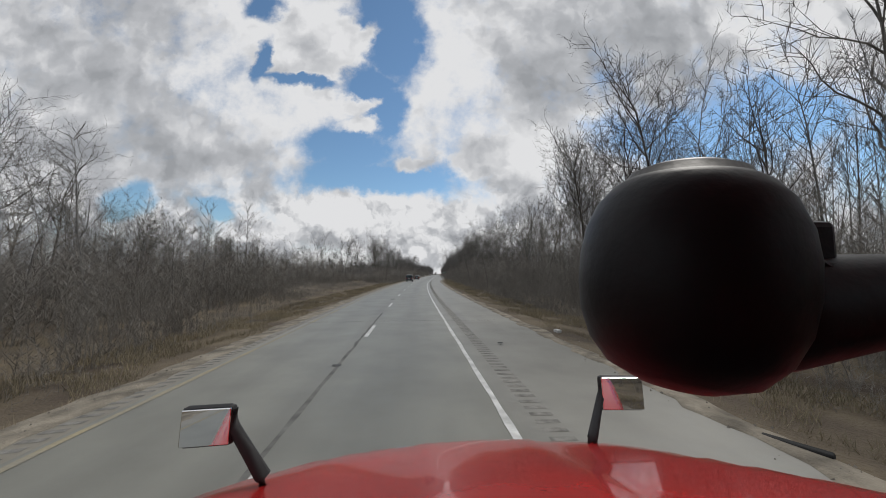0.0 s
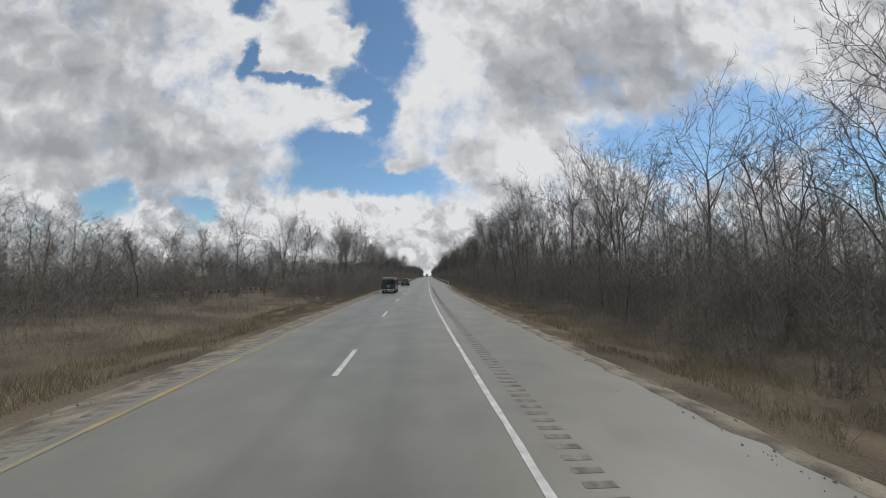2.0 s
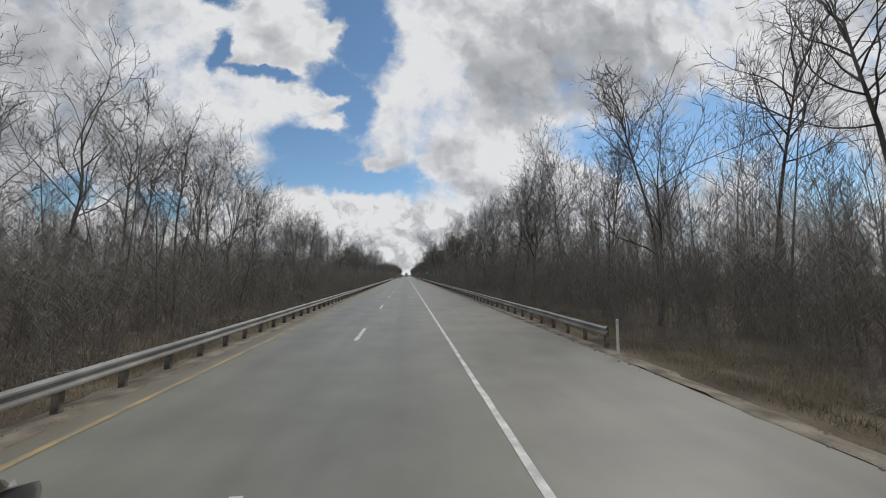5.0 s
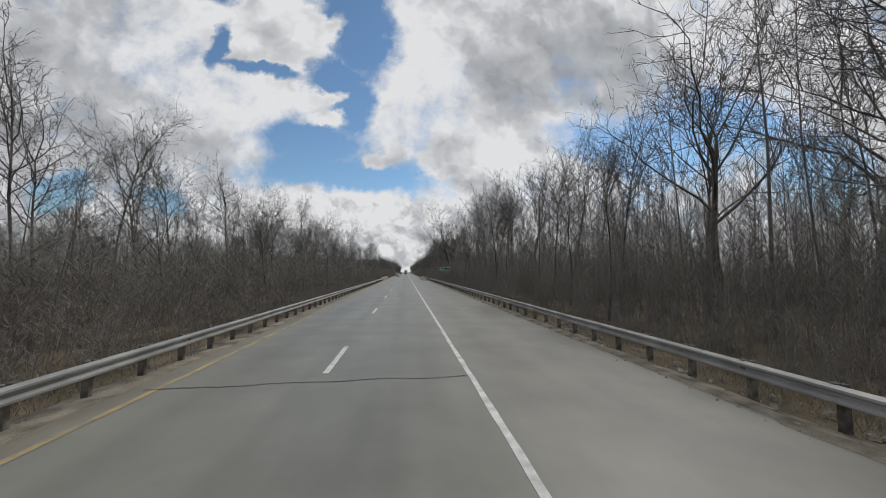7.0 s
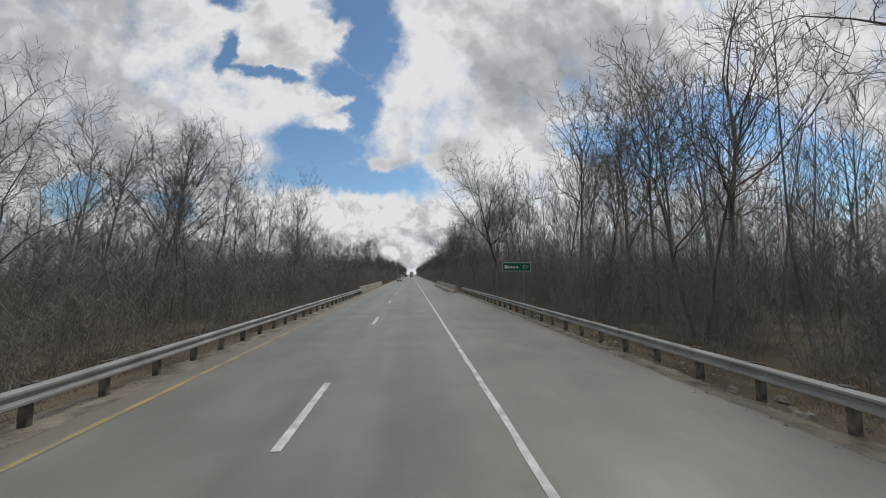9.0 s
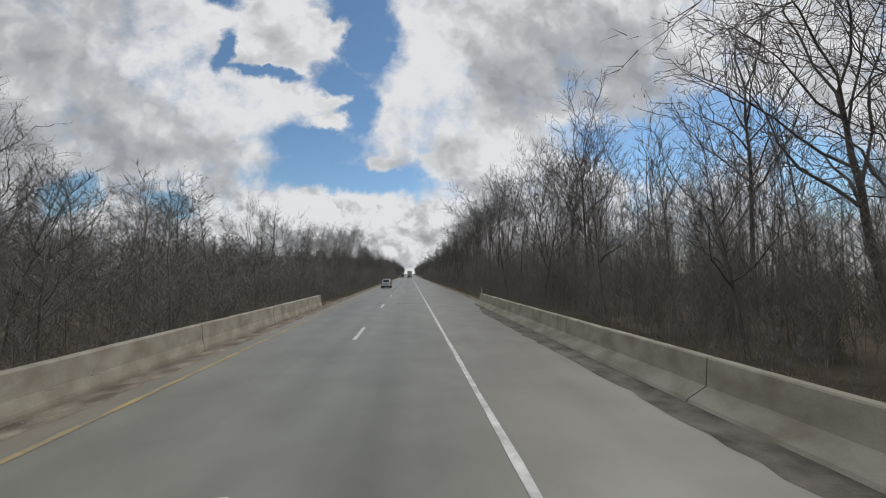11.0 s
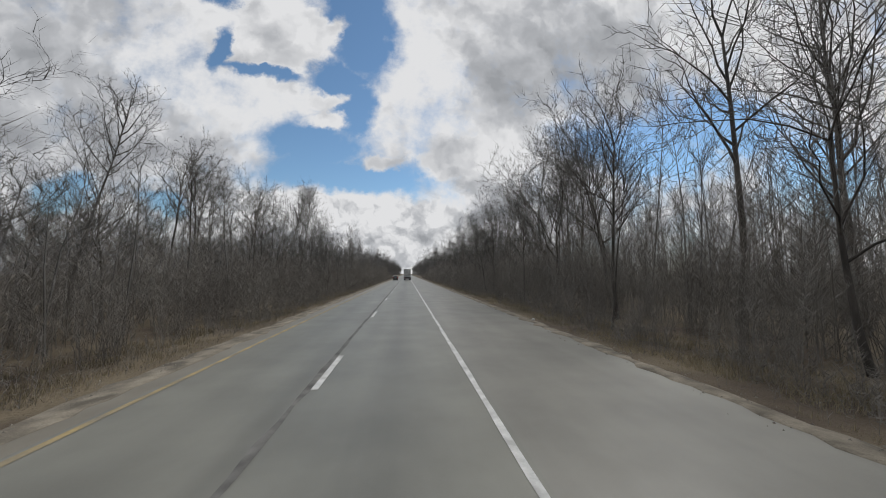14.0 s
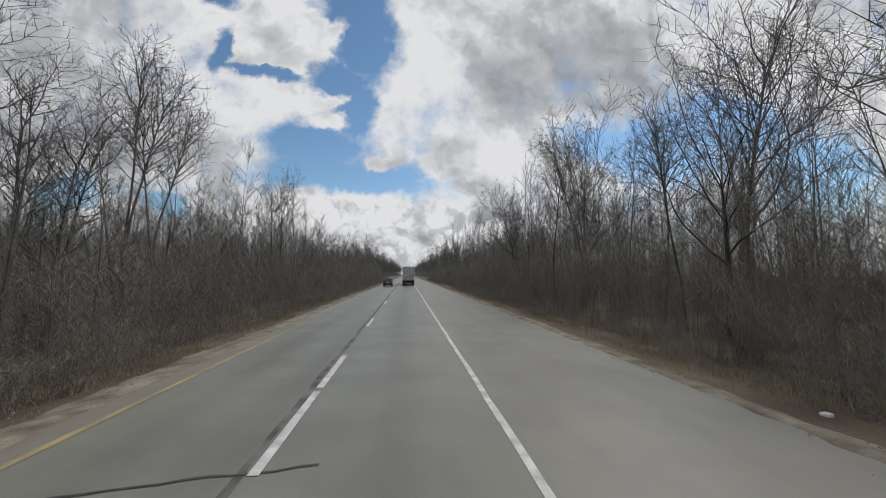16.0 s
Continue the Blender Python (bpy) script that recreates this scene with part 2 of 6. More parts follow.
MAT = {
    "road": road_material("worn_road_concrete", (0.236, 0.234, 0.202)),
    "shoulder": road_material("worn_shoulder_concrete", (0.247, 0.240, 0.210), lanes=False),
    "ground": ground_material(),
    "gravel": material("gravel_edge", (0.285, 0.25, 0.195), 0.95, vary=0.25, scale=1.5, fine=22, bump=0.8, dist=0.03),
    "patchtar": material("old_asphalt_patch", (0.085, 0.083, 0.08), 0.9, vary=0.25, scale=6, fine=40, bump=0.6, dist=0.02),
    "crumb": material("pavement_crumbs", (0.30, 0.275, 0.235), 0.95, vary=0.25, scale=8, bump=0.3),
    "dirt": material("road_dirt", (0.165, 0.148, 0.124), 0.95, vary=0.25, scale=1.5, fine=25, bump=0.7, dist=0.02),
    "white": material("white_road_paint", (0.72, 0.72, 0.70), 0.7, vary=0.12, scale=3, fine=30, tint=(0.5, 0.5, 0.48)),
    "yellow": material("yellow_road_paint", (0.40, 0.30, 0.135), 0.75, vary=0.22, scale=1.1, fine=14, tint=(0.27, 0.238, 0.175)),
    "yellowfaded": material("worn_yellow_road_paint", (0.31, 0.265, 0.17), 0.75, vary=0.22, scale=0.8, fine=14, tint=(0.27, 0.255, 0.215)),
    "median": road_material("gritty_median_shoulder", (0.275, 0.252, 0.205), lanes=False),
    "tar": material("crack_tar", (0.06, 0.058, 0.056), 0.6, vary=0.2, scale=5),
    "seam": material("worn_lane_seam", (0.178, 0.174, 0.163), 0.85, vary=0.25, scale=2),
    "groove": material("rumble_groove", (0.246, 0.236, 0.214), 0.9, vary=0.2, scale=4),
    "galv": material("galvanised_steel", (0.36, 0.36, 0.35), 0.6, 0.4, vary=0.12, scale=1.2, fine=25, bump=0.1),
    "post": material("weathered_guardrail_post", (0.15, 0.137, 0.118), 0.9, vary=0.25, scale=6, random_vary=0.3),
    "barrier": material("stained_barrier_concrete", (0.37, 0.345, 0.28), 0.9, vary=0.12, scale=1.5, fine=30, bump=0.3, tint=(0.28, 0.25, 0.195)),
    "bark": material("winter_bark", (0.135, 0.122, 0.108), 0.95, vary=0.3, scale=2.5, fine=20, bump=0.7, dist=0.03, random_vary=0.3, stretch=(1, 1, 0.3)),
    "twig": material("winter_twigs", (0.16, 0.153, 0.144), 0.95, vary=0.15, scale=1.0, fine=6, bump=0, random_vary=0.3),
    "brush": material("leafless_brush", (0.245, 0.229, 0.204), 0.95, vary=0.2, scale=0.35, fine=3, bump=0, tint=(0.185, 0.168, 0.15)),
    "straw": material("dry_grass", (0.29, 0.245, 0.165), 0.9, vary=0.25, scale=0.25, fine=5, bump=0, tint=(0.17, 0.145, 0.095)),
    "truckred": material("red_truck_paint", (0.52, 0.020, 0.018), 0.22, vary=0.12, scale=1.5, fine=80, bump=0.02, coat=0.7, tint=(0.42, 0.02, 0.02)),
    "mirror": material("mirror_glass", (0.86, 0.87, 0.88), 0.02, 1.0, vary=0.02, scale=2, bump=0.0),
    "vanblue": material("faded_navy_paint", (0.012, 0.032, 0.048), 0.35, vary=0.15, scale=2, fine=60, bump=0.03, coat=0.4),
    "silver": material("silver_metallic_paint", (0.52, 0.53, 0.53), 0.28, 0.45, vary=0.04, scale=2, fine=120, bump=0.0, coat=0.8),
    "black": material("black_car_paint", (0.012, 0.012, 0.014), 0.25, vary=0.1, scale=2, bump=0.0, coat=0.8),
    "glass": material("dark_car_glass", (0.022, 0.032, 0.036), 0.07, vary=0.05, scale=2, bump=0.0),
    # van panes: the sky's reflection is put into a lighter, mottled teal base colour
    "vanglass": material("van_glass_sky_tint", (0.045, 0.066, 0.074), 0.05, vary=0.35, scale=1.6, fine=5, bump=0.0, coat=0.5),
    "rubber": material("tyre_rubber", (0.018, 0.018, 0.018), 0.85, vary=0.2, scale=10, bump=0.3),
    "plastic": material("black_plastic_trim", (0.025, 0.025, 0.026), 0.6, vary=0.1, scale=10, bump=0.1),
    "mount": material("black_mount_rubber", (0.009, 0.009, 0.011), 0.5, vary=0.15, scale=14, bump=0.06, spec=0.3),
    "alloy": material("alloy_wheel_metal", (0.55, 0.55, 0.55), 0.3, 0.8, vary=0.08, scale=10, bump=0.0),
    "chrome": material("dulled_chrome", (0.55, 0.55, 0.54), 0.22, 0.9, vary=0.1, scale=5, bump=0.02),
    "redlens": material("red_lamp_lens", (0.42, 0.02, 0.018), 0.15, vary=0.12, scale=30, bump=0.05),
    "orange": material("amber_lamp_lens", (0.6, 0.16, 0.03), 0.15, vary=0.1, scale=30, bump=0.05),
    "clear": material("clear_lamp_lens", (0.6, 0.6, 0.6), 0.12, vary=0.1, scale=30, bump=0.05),
    "plate": material("licence_plate_white", (0.62, 0.63, 0.62), 0.5, vary=0.08, scale=20, bump=0.0),
    "bar": material("dark_lettering", (0.06, 0.07, 0.1), 0.6, vary=0.1, scale=20, bump=0.0),
    "whitevinyl": material("white_vinyl", (0.7, 0.7, 0.68), 0.6, vary=0.1, scale=20, bump=0.0),
    "rack": material("weathered_white_rack_paint", (0.60, 0.58, 0.53), 0.6, vary=0.18, scale=6, bump=0.1, tint=(0.36, 0.32, 0.26)),
    "primer": material("grey_primer_trim", (0.42, 0.46, 0.50), 0.6, vary=0.12, scale=6, bump=0.1),
    "trailer": material("scuffed_trailer_steel", (0.50, 0.50, 0.49), 0.5, 0.2, vary=0.14, scale=1.2, fine=20, bump=0.05, tint=(0.33, 0.32, 0.31)),
    "trailerside": material("white_trailer_panel", (0.66, 0.66, 0.65), 0.45, vary=0.08, scale=1.0, fine=20, bump=0.02),
    "chassis": material("grimy_chassis_steel", (0.04, 0.038, 0.036), 0.7, vary=0.2, scale=4),
    "green": material("green_sign_sheeting", (0.012, 0.13, 0.075), 0.45, vary=0.08, scale=4, bump=0.02),
    "signwhite": material("white_sign_sheeting", (0.72, 0.73, 0.72), 0.45, vary=0.05, scale=6, bump=0.0),
    "wood": material("grey_weathered_wood", (0.20, 0.17, 0.14), 0.9, vary=0.25, scale=5, bump=0.4),
    "deadwood": material("bleached_dead_wood", (0.36, 0.31, 0.25), 0.9, vary=0.25, scale=4, bump=0.4),
    "litter": material("pale_litter", (0.6, 0.6, 0.58), 0.7, vary=0.1, scale=9, bump=0.1),
}


# ---- mesh helpers ----
def mesh_of(name, verts, faces, mats, smooth=False, index=None):
    me = bpy.data.meshes.new(name)
    me.from_pydata([tuple(v) for v in verts], [], faces)
    for k in (mats if isinstance(mats, (list, tuple)) else [mats]):
        me.materials.append(MAT[k])
    if index is not None:
        me.polygons.foreach_set("material_index", index)
    if smooth:
        me.polygons.foreach_set("use_smooth", [True] * len(me.polygons))
    me.update()
    return me


def part(name, data, parent, label="", at=None):
    ob = new(name, data)
    ob.parent = parent
    if at is not None:
        ob.matrix_local = at
    if label:
        tagged(ob, label=label)
    return ob


class Shape:
    """Collects corners and faces of one mesh."""

    def __init__(self):
        self.v, self.f = [], []

    def add(self, verts, faces):
        k = len(self.v)
        self.v += [tuple(p) for p in verts]
        self.f += [tuple(i + k for i in face) for face in faces]
        return self

    def box(self, x0, y0, z0, x1, y1, z1, m=None, bevel=0.0):
        b = min(bevel, (x1 - x0) / 2.01, (y1 - y0) / 2.01, (z1 - z0) / 2.01)
        if b <= 0:
            vs = [(x, y, z) for x in (x0, x1) for y in (y0, y1) for z in (z0, z1)]
            fs = [(0, 1, 3, 2), (4, 6, 7, 5), (0, 4, 5, 1), (2, 3, 7, 6), (0, 2, 6, 4), (1, 5, 7, 3)]
        else:
            bm = bmesh.new()
            bmesh.ops.create_cube(bm, size=1.0)
            for q in bm.verts:
                q.co = Vector(((x0 + x1) / 2 + q.co.x * (x1 - x0), (y0 + y1) / 2 + q.co.y * (y1 - y0), (z0 + z1) / 2 + q.co.z * (z1 - z0)))
            bmesh.ops.bevel(bm, geom=bm.edges[:], offset=b, segments=2, affect="EDGES", profile=0.5)
            bm.verts.index_update()
            vs = [q.co.copy() for q in bm.verts]
            fs = [tuple(q.index for q in face.verts) for face in bm.faces]
            bm.free()
        if m is not None:
            vs = [m @ Vector(p) for p in vs]
        return self.add(vs, fs)

    def tube(self, pts, radii, n=6, cap=True):
        pts = [Vector(p) for p in pts]
        if not isinstance(radii, (list, tuple)):
            radii = [radii] * len(pts)
        k = len(self.v)
        last = len(pts) - 1
        for i, p in enumerate(pts):
            d = (pts[min(i + 1, last)] - pts[max(i - 1, 0)]).normalized()
            a = d.orthogonal().normalized() if abs(d.z) > 0.99 else Vector((0, 0, 1)).cross(d).normalized()
            b = d.cross(a)
            if i == last and radii[i] == 0:
                self.v.append(tuple(p))
                base = k + (i - 1) * n
                self.f += [(base + j, base + (j + 1) % n, k + i * n) for j in range(n)]
                return self
            for j in range(n):
                w = 2 * math.pi * j / n
                self.v.append(tuple(p + (a * math.cos(w) + b * math.sin(w)) * radii[i]))
            if i:
                q0, q1 = k + (i - 1) * n, k + i * n
                self.f += [(q0 + j, q0 + (j + 1) % n, q1 + (j + 1) % n, q1 + j) for j in range(n)]
        if cap:
            self.f.append(tuple(k + last * n + j for j in range(n)))
            self.f.append(tuple(k + j for j in reversed(range(n))))
        return self

    def lathe(self, profile, n=24, axis="x"):
        """Turns (radius, along) pairs about the x axis."""
        k = len(self.v)
        for r, a in profile:
            for j in range(n):
                w = 2 * math.pi * j / n
                self.v.append((a, r * math.cos(w), r * math.sin(w)))
        for i in range(len(profile) - 1):
            for j in range(n):
                self.f.append((k + i * n + j, k + i * n + (j + 1) % n, k + (i + 1) * n + (j + 1) % n, k + (i + 1) * n + j))
        return self

    def panel(self, quad, thick, out):
        """A plate on four corners with thickness along out."""
        out = Vector(out).normalized() * thick
        a = [Vector(p) for p in quad]
        n = len(a)
        vs = a + [p + out for p in a]
        fs = [tuple(range(n))[::-1], tuple(range(n, 2 * n))] + [(i, (i + 1) % n, n + (i + 1) % n, n + i) for i in range(n)]
        return self.add(vs, fs)

    def mesh(self, name, mats, smooth=False):
        me = mesh_of(name, self.v, self.f, mats, smooth)
        bm = bmesh.new()
        bm.from_mesh(me)
        bmesh.ops.recalc_face_normals(bm, faces=bm.faces[:])
        bm.to_mesh(me)
        bm.free()
        return me


def ribbon(name, mat, stations, columns, uvs=True, smooth=False):
    """A sheet along the road: columns of (x, z) or a function of s that gives them."""
    verts, faces, uv = [], [], []
    width = None
    for s in stations:
        cols = columns(s) if callable(columns) else columns
        width = len(cols)
        for x, z in cols:
            verts.append(tuple(place(s, x, z)))
            uv.append((x, s))
    for i in range(len(stations) - 1):
        for j in range(width - 1):
            a = i * width + j
            faces.append((a, a + 1, a + width + 1, a + width))
    me = mesh_of(name, verts, faces, mat, smooth)
    if uvs:
        lay = me.uv_layers.new(name="metres")
        flat = np.array(uv, dtype=np.float32)
        loops = np.zeros(len(me.loops), dtype=np.int32)
        me.loops.foreach_get("vertex_index", loops)
        lay.data.foreach_set("uv", flat[loops].ravel())
    return me


def rough(x, y, k=0.0):
    return noise.noise(Vector((x, y, k)))


# ---- road and ground ----
NEAR, FAR = -60.0, 1500.0
LINE_RIGHT, LINE_DASH, LINE_YELLOW = 1.60, -1.96, -5.42
EDGE_LEFT = -6.2
road_s = list(np.arange(NEAR, 130, 5.0)) + list(np.arange(130, FAR + 1, 20.0))


def edge_right(s):
    """The paved shoulder's outer edge; it widens where the guardrail begins."""
    return 5.5 + 1.2 * min(1.0, max(0.0, (s - 118) / 25.0))


def ground_height(s, x):
    """Verge falls away from the pavement into a shallow ditch, then lies flat under the woods."""
    if x > edge_right(s):
        d = x - edge_right(s)
        z = -0.05 - 0.5 * min(d, 5) / 5 + 0.35 * min(max(d - 5, 0), 6) / 6
    elif x < EDGE_LEFT:
        d = EDGE_LEFT - x
        open_slope = max(0.0, 1 - abs((s - 80) / 55.0) ** 3)
        z = -0.05 - 0.45 * min(d, 4) / 4 + (0.35 + 0.5 * open_slope) * min(max(d - 4, 0), 9) / 9
    else:
        return -0.12
    return z + 0.10 * min(d, 3) / 3 * (rough(s * 0.23, x * 0.23) + 0.5 * rough(s * 0.9, x * 0.9, 3))


def shoulder_height(s, x):
    """The paved shoulders' surface."""
    if x > 0:
        a, b, e = LINE_RIGHT + 0.15, 3.3, edge_right(s)
        return -0.03 * (x - a) / (b - a) if x < b else -0.03 - 0.04 * (x - b) / (e - b)
    return -0.05 * (LINE_YELLOW - 0.1 - x) / (LINE_YELLOW - 0.1 - EDGE_LEFT)


def build_ground():
    cols = [-2500, -900, -300, -120, -60, -40, -30, -25, -21, -18, -15.5, -13.5, -12, -10.8, -9.8, -9.0, -8.3, -7.6, EDGE_LEFT + 0.02, -4, 0, 3,
            4.6, 5.3, 5.6, 6.1, 6.6, 7.1, 7.7, 8.6, 9.8, 11.2, 13, 15, 18, 22, 28, 36, 60, 120, 300, 900, 2500]
    st = [-2500, -900, -300, -120] + list(np.arange(NEAR, 480, 2.0)) + list(np.arange(480, FAR, 20.0)) + [2200, 4000]
    ob = new("ground", ribbon("ground", "ground", st, lambda s: [(x, ground_height(s, x)) for x in cols], uvs=False, smooth=True))
    tagged(ob, "brown winter verge of dry grass and leaf litter", "ground", kind="structure")


build_ground()
ob = new("road", ribbon("road", "road", road_s, [(LINE_YELLOW - 0.1, 0.0), (-4, 0.01), (LINE_DASH, 0.02), (0, 0.01), (LINE_RIGHT + 0.15, 0.0)]))
tagged(ob, "worn light grey two-lane highway carriageway with dark wheel tracks", "road", kind="structure")
ob = new("shoulder", ribbon("shoulder", "shoulder", road_s, lambda s: [(LINE_RIGHT + 0.15, 0.0), (3.3, -0.03), (edge_right(s), -0.07), (edge_right(s) + 0.02, -0.3)]))
tagged(ob, "pale grey paved highway shoulder with a rough outer edge", "road shoulder", kind="structure")
ob = new("shoulder", ribbon("shoulder", "median", road_s, [(EDGE_LEFT - 0.02, -0.3), (EDGE_LEFT, -0.05), (LINE_YELLOW - 0.1, 0.0)]))
tagged(ob, "narrow pale paved shoulder beside the yellow line", "road shoulder", kind="structure")
for name, side in (("gravel_edge", 1), ("gravel_edge", -1)):
    def edge(s, side=side):
        end = edge_right(s) if side > 0 else -EDGE_LEFT
        a = end - 0.16 + 0.22 * rough(s * 0.9, side * 7) + 0.20 * rough(s * 2.9, side * 2)
        b = end + (0.42 if side > 0 else 0.75) + 0.35 * rough(s * 0.35, side * 9) + 0.22 * rough(s * 1.7, side * 4)
        row = [(a, shoulder_height(s, side * min(a, end - 0.02)) + 0.003), (a + 0.05, -0.035), (end + 0.05, -0.028), (b, max(ground_height(s, side * b), -0.11) + 0.012), (b + 0.12, -0.2)]
        row = [(side * x, z) for x, z in row]
        return row if side > 0 else row[::-1]
    ob = new(name, ribbon(name, "gravel", list(np.arange(NEAR, 480, 0.4)), edge, uvs=False, smooth=True))
    tagged(ob, "loose gravel and crumbled pavement along the road edge", "gravel", kind="stuff")


def dirt(s):
    a = 4.95 + 0.16 * rough(s * 0.5, 3) + 0.12 * rough(s * 2.1, 8)
    a = min(a + max(0.0, s - 315) * 0.13 + 0.1 * rough(s * 5.3, 1), 5.6)
    return [(a, -0.045), ((a + 5.7) / 2, -0.035), (5.72, 0.015 - max(0.0, s - 319) * 0.012)]


ob = new("dirt_drift", ribbon("dirt_drift", "dirt", list(np.arange(287.5, 321.4, 0.4)), dirt, uvs=False, smooth=True))
tagged(ob, "dark drift of dirt and grit at the foot of the bridge parapet", "dirt", kind="stuff")


def stripe(name, mat, s0, s1, x, width, label, step=5.0, ragged=0.0, z=0.006, category="road marking"):
    st = list(np.arange(s0, s1, step)) + [s1]

    def cols(s):
        w = width / 2
        j = ragged * rough(s * 2.3, x) if ragged else 0
        k = ragged * rough(s * 1.9, x + 5) if ragged else 0
        base = 0.02 - 0.01 * min(2, abs(x - LINE_DASH) / 2.0) if x < LINE_RIGHT + 0.1 else 0.0
        return [(x - w + j, base + z), (x + w + k, base + z)]
    ob = new(name, ribbon(name, mat, st, cols, uvs=False))
    return tagged(ob, label, category, kind="structure")


stripe("edge_line", "white", NEAR, FAR, LINE_RIGHT, 0.13, "solid white painted edge line", 0.7, 0.03)
stripe("edge_line", "yellowfaded", NEAR, 60, LINE_YELLOW + 0.08, 0.13, "yellow painted line worn almost away beside the median shoulder", 0.7, 0.03)
stripe("edge_line", "yellow", 60, FAR, LINE_YELLOW + 0.08, 0.14, "faded yellow painted line beside the median shoulder", 0.7, 0.02)
stripe("lane_seam", "seam", NEAR, 22, LINE_DASH - 0.14, 0.09, "dark worn joint between the two lanes", 0.8, 0.08, 0.004, "road joint")
stripe("lane_seam", "seam", 342, 700, LINE_DASH - 0.17, 0.14, "dark worn joint between the two lanes", 0.8, 0.10, 0.004, "road joint")

DASH_END, DASH_CYCLE, DASH_LONG = 4.75, 12.19, 3.05
dash = None
for k in range(-3, 90):
    end = DASH_END + k * DASH_CYCLE
    sh = Shape().box(-0.075, -DASH_LONG, 0.0, 0.075, 0, 0.004)
    if dash is None:
        dash = new("lane_dash", sh.mesh("lane_dash", "white"))
        tagged(dash, "white painted lane dash with worn edges", "road marking", "lane dashes", "structure")
        dash.matrix_basis = on_road(end, LINE_DASH, 0.026)
    else:
        copy_thing(dash, on_road(end, LINE_DASH, 0.026))


extra = copy_thing(dash, on_road(434.7, LINE_DASH, 0.026))


def crack(s, x0, x1, slant, width, label):
    sh = Shape()
    n = int((x1 - x0) / 0.25)
    pts = []
    for i in range(n + 1):
        x = x0 + (x1 - x0) * i / n
        y = s + slant * (x - x0) + 0.16 * rough(x * 0.9, s) + 0.05 * rough(x * 4, s)
        pts.append((x, y, width * (0.6 + 0.8 * abs(rough(x * 2.2, s + 3)))))
    vs, fs = [], []
    for x, y, w in pts:
        crown = 0.02 - 0.01 * min(2, abs(x - LINE_DASH) / 2.0) if LINE_YELLOW < x < LINE_RIGHT else 0.0
        vs += [place(y - w / 2, x, crown + 0.009), place(y + w / 2, x, crown + 0.009)]
    fs = [(2 * i, 2 * i + 2, 2 * i + 3, 2 * i + 1) for i in range(n)]
    ob = new("tar_crack", sh.add(vs, fs).mesh("tar_crack", "tar"))
    tagged(ob, label, "road crack", "cracks across the road", "structure")


for s, x0, x1, slant, w in ((18.2, -6.5, 4.5, 0.02, 0.05), (196, -5.6, 1.5, 0.03, 0.05), (331, -6.0, 4.8, -0.02, 0.05), (413, -6.4, 4.5, 0.04, 0.05), (427.82, -6.6, -1.2, 0.13, 0.06),
                            (57, -2.2, 1.4, 0.05, 0.04), (118, -5, 1.5, 0.03, 0.04), (262, -6, 3, 0.02, 0.05), (290, -6.5, 4.9, 0.0, 0.06), (322, -6.5, 4.9, 0.0, 0.06)):
    crack(s, x0, x1, slant, w, "dark tar-filled crack running across the lanes")


def patch(s, x, a, b, name, mat, label, category, seed):
    n = 14
    vs = [place(s, x, 0.045)]
    for i in range(n):
        w = 2 * math.pi * i / n
        r = 1 + 0.35 * rough(math.cos(w) * 1.7 + seed, math.sin(w) * 1.7)
        vs.append(place(s + b * r * math.sin(w), x + a * r * math.cos(w), 0.026))
    ob = new(name, mesh_of(name, vs, [(0, 1 + i, 1 + (i + 1) % n) for i in range(n)], mat, True))
    tagged(ob, label, category)


patch(9.7, -2.15, 0.14, 0.12, "asphalt_patch", "tar", "small dark lump of asphalt on the lane joint", "asphalt patch", 1)
patch(33.6, -2.2, 0.25, 0.3, "asphalt_patch", "patchtar", "ragged grey asphalt patch on the lane joint", "asphalt patch", 2)
patch(12.3, 3.1, 0.12, 0.1, "tyre_scrap", "rubber", "black tyre scrap lying on the shoulder", "tyre scrap", 3)
patch(106.8, -2.1, 0.2, 0.25, "asphalt_patch", "patchtar", "ragged grey asphalt patch on the lane joint", "asphalt patch", 4)
patch(114.4, 3.25, 0.13, 0.10, "tyre_scrap", "rubber", "black tyre scrap lying on the shoulder", "tyre scrap", 5)
patch(350.6, -2.15, 0.09, 0.12, "asphalt_patch", "patchtar", "ragged grey asphalt patch on the lane joint", "asphalt patch", 6)


def rumble(x, s0, s1, width, label):
    sh = Shape()
    s = s0
    while s < s1:
        vs = [place(s + dy, x + dx, shoulder_height(s, x + dx) + 0.004) for dx, dy in ((-width / 2, 0), (width / 2, 0), (width / 2, 0.14), (-width / 2, 0.14))]
        sh.add(vs, [(0, 1, 2, 3)])
        s += 0.31
    ob = new("rumble_strip", sh.mesh("rumble_strip", "groove"))
    tagged(ob, label, "rumble strip", kind="stuff")


rumble(2.3, -10, 128, 0.42, "milled rumble strip grooves in the shoulder beside the white line")
rumble(-5.85, -10, 140, 0.4, "milled rumble strip grooves in the median shoulder")


